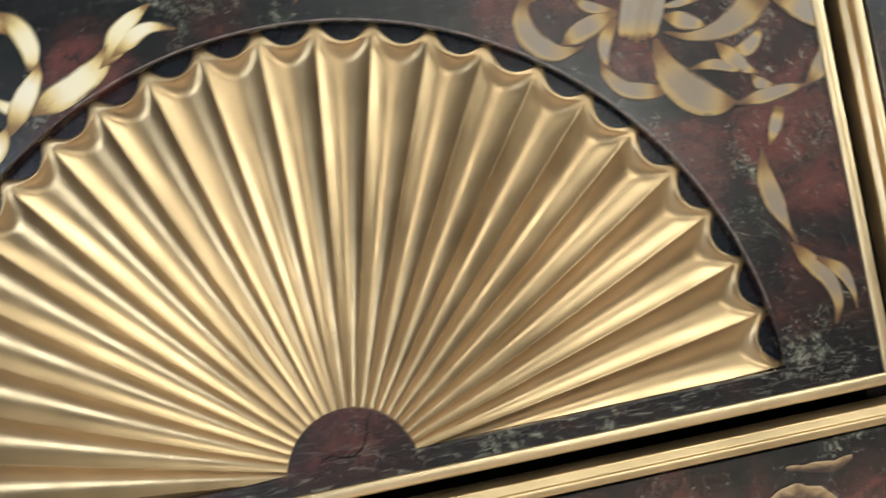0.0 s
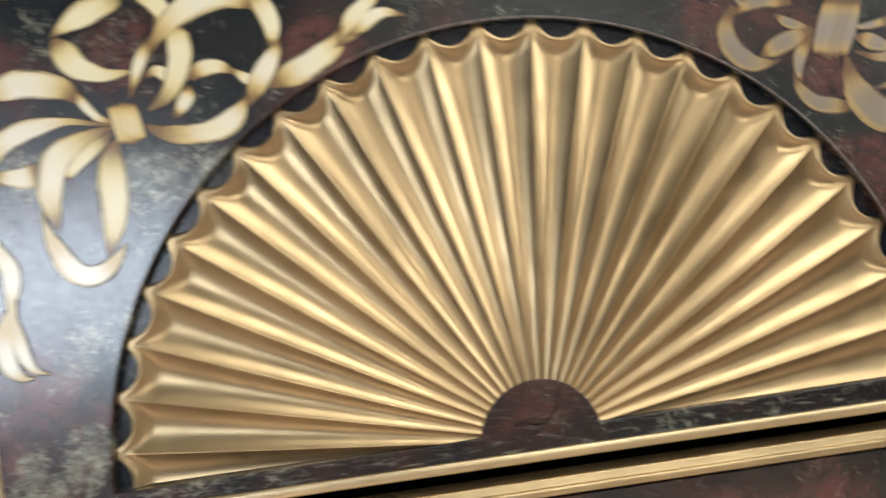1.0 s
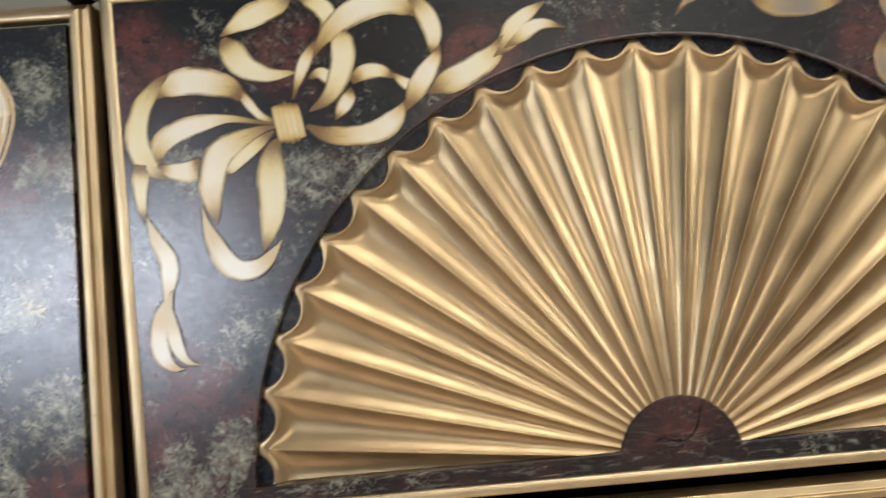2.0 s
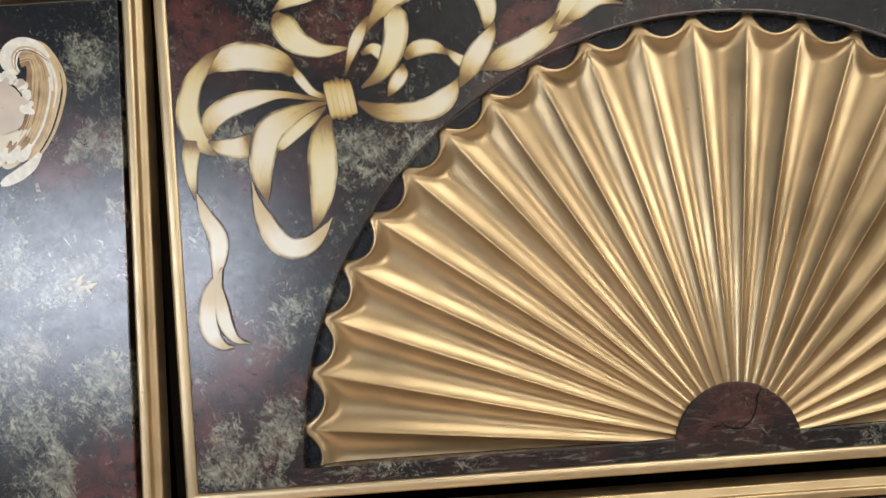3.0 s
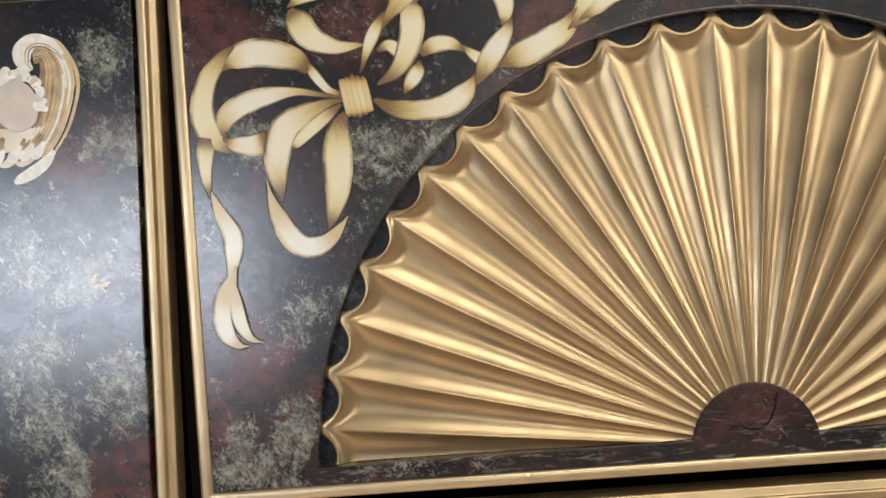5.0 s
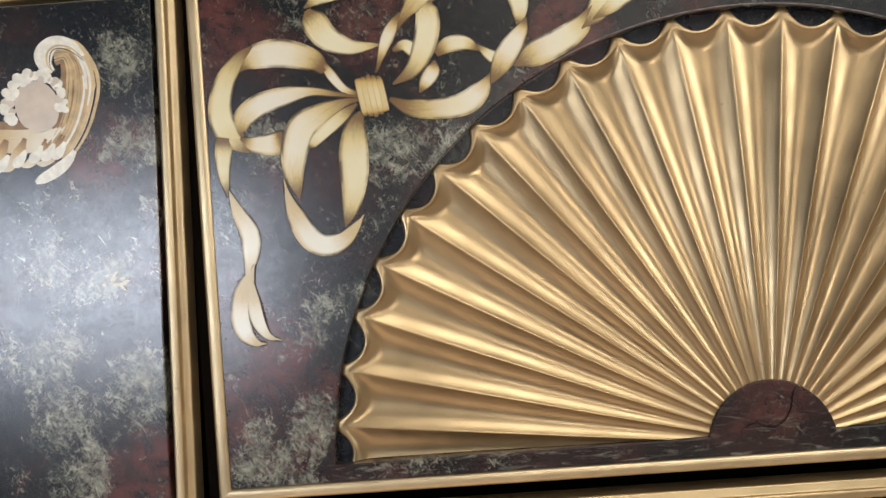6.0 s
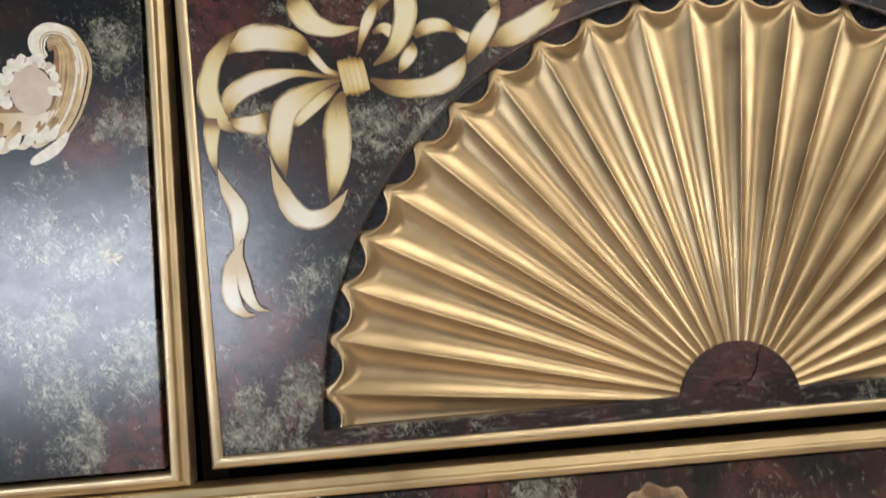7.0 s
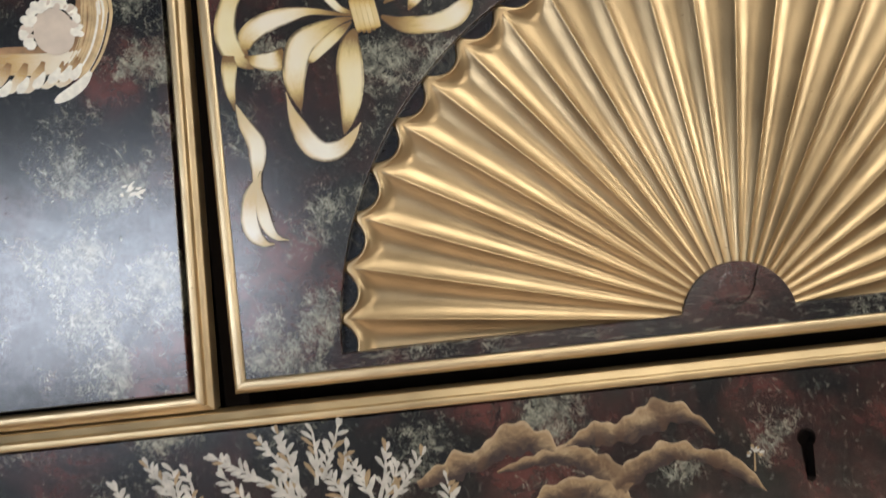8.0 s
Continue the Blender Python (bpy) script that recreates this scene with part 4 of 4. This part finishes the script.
stroke("painted_feather", left_panel, FEATHER, (-315.5, 1047.3, 2.5), (-318.6, 1041.3, 5.0), (-323.1, 1036.1, 4.0), (-326.7, 1034.9, 1.0))
stroke("painted_feather", left_panel, FEATHER, (-291.1, 1047.5, 2.5), (-295.5, 1040.3, 5.0), (-300.4, 1036.2, 3.0), (-303.4, 1036.7, 0.8))
stroke("painted_feather", left_panel, FEATHER, (-323.0, 1048.0, 2.5), (-326.5, 1042.5, 5.0), (-331.0, 1037.9, 4.0), (-334.6, 1037.2, 1.0))
stroke("painted_feather", left_panel, FEATHER, (-331.3, 1048.6, 2.5), (-334.5, 1043.3, 5.0), (-338.9, 1039.2, 3.5), (-342.0, 1038.4, 1.0))


def disc(name, parent, mat, x, z, rx, rz, lift, turn=0.0):
    """A dab of paint with a slightly uneven outline, in millimetres."""
    LAYER[0] += 1
    y = -lift - 0.000007 * (LAYER[0] % 40)
    rows = []
    for k, dy in ((1.0, 0.0), (0.85, 0.00005), (0.4, 0.00008), (0.01, 0.00008)):
        row = []
        for i in range(25):
            a = (i % 24) * math.tau / 24
            w = 1 + 0.06 * noise.noise(Vector((x + math.cos(a) * 2, z + math.sin(a) * 2, 0)))
            p, q = math.cos(a) * rx * k * w, math.sin(a) * rz * k * w
            row.append(((x + p * math.cos(turn) - q * math.sin(turn)) / 1000, y - dy, (z + p * math.sin(turn) + q * math.cos(turn)) / 1000))
        rows.append(row)
    return part(name, grid_bm(rows), mat, parent, "", True)


FX, FZ = -301.3, 1060.5
disc("painted_oval", left_panel, FLESH, FX, FZ, 9.4, 11.2, 0.0005, radians(20))
curls = random.Random(8)
for i in range(48):
    a = radians(-14 + 226 * (i + curls.random()) / 48)
    r = 9.8 + 3.4 * curls.random()
    size = 1.2 + 1.1 * curls.random()
    disc("painted_curl", left_panel, CREAM if curls.random() < 0.75 else FLESH, FX - 0.6 + r * math.cos(a), FZ + 0.8 + r * math.sin(a) * 1.08, size * 1.15, size, 0.0006, a)

stroke("painted_hill", long_panel, HILL, (-87.3, 846.5, 2.1), (-75.1, 850.4, 9.4), (-60.5, 850.7, 10.5), (-46.9, 855.2, 14.7), (-36.1, 857.2, 10.0), (-24.8, 852.0, 4.2), (-17.8, 845.3, 0.8), n=14, ragged=0.5)
stroke("painted_hill", long_panel, HILL, (-156.4, 835.8, 3.6), (-140.1, 842.4, 11.4), (-126.8, 844.8, 8.8), (-115.6, 851.4, 14.1), (-106.4, 852.2, 14.6), (-97.6, 848.7, 9.9), (-90.8, 843.3, 3.7), n=14, ragged=0.5)
stroke("painted_hill", long_panel, HILL, (-119.6, 838.6, 1.6), (-100.9, 842.0, 6.3), (-85.1, 842.6, 9.9), (-72.8, 835.0, 12.0), (-60.9, 823.3, 15.7), n=14, ragged=0.5)
stroke("painted_hill", long_panel, HILL, (-67.1, 826.6, 9.4), (-51.7, 834.8, 10.5), (-38.1, 839.1, 9.4), (-25.2, 836.1, 5.8), (-15.0, 832.7, 8.9), (-5.2, 825.1, 5.8), (3.3, 815.8, 0.8), n=14, ragged=0.5)
stroke("painted_hill", long_panel, HILL, (-108.5, 819.4, 5.2), (-93.5, 825.6, 9.4), (-81.5, 826.6, 12.0), (-69.1, 820.3, 15.7), (-59.4, 812.7, 13.1), n=14, ragged=0.5)


def branch(parent, mat, a, b):
    """A painted twig from its root to its tip, with small leaf dabs on both sides."""
    rnd = random.Random(int(a[0] * 10 + b[1]))
    dx, dz = b[0] - a[0], b[1] - a[1]
    ln = math.hypot(dx, dz)
    n = max(3, int(ln / 3.8))
    way = math.atan2(dz, dx)
    stroke("painted_twig", parent, mat, (a[0], a[1], 2.0), ((a[0] + b[0]) / 2 + 1, (a[1] + b[1]) / 2, 1.5), (b[0], b[1], 0.8), n=4)
    for i in range(n + 1):
        s = 0.15 + 0.85 * i / n
        x, z = a[0] + dx * s, a[1] + dz * s
        bend = 0.25 * math.sin(s * 3 + a[0])
        for side in ((-1, 1) if i < n else (0, 0.7)):
            if rnd.random() < 0.15:
                continue
            t = way + bend + side * (0.55 + 0.45 * rnd.random())
            t += 0.12 * (math.pi / 2 - t)
            size = (7.6 - 2.2 * s) * (0.65 + 0.6 * rnd.random())
            tip = (x + size * math.cos(t), z + size * math.sin(t))
            m = (x * 0.35 + tip[0] * 0.65 + 0.5 * side, z * 0.35 + tip[1] * 0.65)
            stroke("painted_leaf", parent, LEAF_TAN if rnd.random() < 0.22 else mat, (x, z, 0.7), (m[0], m[1], 1.7 + 0.9 * rnd.random()), (tip[0], tip[1], 0.6), n=3)


branch(long_panel, LEAF, (-203.7, 831.2), (-246.3, 857.8))
branch(long_panel, LEAF, (-208.3, 836.9), (-227.4, 865.3))
branch(long_panel, LEAF, (-210.6, 839.7), (-217.8, 866.4))
branch(long_panel, LEAF, (-202.6, 841.4), (-202.2, 866.0))
branch(long_panel, LEAF, (-199.8, 843.7), (-190.5, 866.5))
branch(long_panel, LEAF, (-192.6, 837.7), (-187.6, 856.6))
branch(long_panel, LEAF, (-177.6, 832.2), (-185.6, 850.4))
branch(long_panel, LEAF, (-174.5, 831.9), (-169.7, 853.4))
branch(long_panel, LEAF, (-172.0, 831.6), (-165.4, 845.1))
branch(long_panel, LEAF, (-170.0, 830.1), (-153.7, 849.6))
branch(long_panel, LEAF, (-262.7, 835.1), (-278.0, 857.4))
branch(long_panel, LEAF, (-265.8, 835.4), (-267.2, 854.9))
branch(long_panel, LEAF, (-258.9, 834.7), (-260.4, 853.4))
branch(long_panel, LEAF, (-188.3, 829.5), (-197.5, 846.5))
branch(long_panel, LEAF, (-232.1, 831.7), (-243.8, 849.0))
branch(long_panel, LEAF, (-142.2, 821.8), (-143.2, 838.0))
branch(long_panel, LEAF, (-286.1, 832.5), (-292.8, 848.2))
branch(long_panel, LEAF, (-213.9, 832.3), (-217.8, 845.7))


# a small painted tree beside the keyhole and a pale blossom on the side drawer
stroke("painted_twig", long_panel, LEAF_TAN, (-1.0, 826.0, 1.0), (-0.6, 831.0, 0.8), (-0.2, 836.0, 0.4), n=4)
tuft = random.Random(5)
for i in range(11):
    a = radians(-20 + 220 * i / 10)
    x, z = -0.3 + 2.2 * tuft.random() * math.cos(a), 834.5 + 2.2 * tuft.random() * math.sin(a)
    ln = 1.6 + 1.2 * tuft.random()
    stroke("painted_leaf", long_panel, LEAF if i % 3 else LEAF_TAN, (x, z, 0.5), (x + 0.6 * ln * math.cos(a), z + 0.6 * ln * math.sin(a), 1.5), (x + ln * math.cos(a), z + ln * math.sin(a), 0.5), n=3)
for i in range(12):
    x, z = -275.6 + tuft.gauss(0, 3.6), 983.0 + tuft.gauss(0, 1.5)
    a, ln = radians(30) + tuft.gauss(0, 0.7), 2.0 + 3.0 * tuft.random()
    stroke("painted_blossom", left_panel, CREAM, (x, z, 0.4), (x + 0.5 * ln * math.cos(a), z + 0.5 * ln * math.sin(a), 1.1 + 0.8 * tuft.random()), (x + ln * math.cos(a), z + ln * math.sin(a), 0.4), n=4)
# pale rocks painted on the long drawer under the far end of the fan
stroke("painted_rock", long_panel, HILL, (176.0, 861.5, 2.0), (185.0, 860.0, 3.5), (196.0, 859.0, 5.0), (205.0, 860.5, 2.0), n=10, ragged=0.3)
stroke("painted_rock", long_panel, HILL, (165.0, 849.0, 3.0), (176.0, 850.5, 8.0), (187.0, 847.5, 8.0), (197.0, 842.0, 2.0), n=10, ragged=0.3)
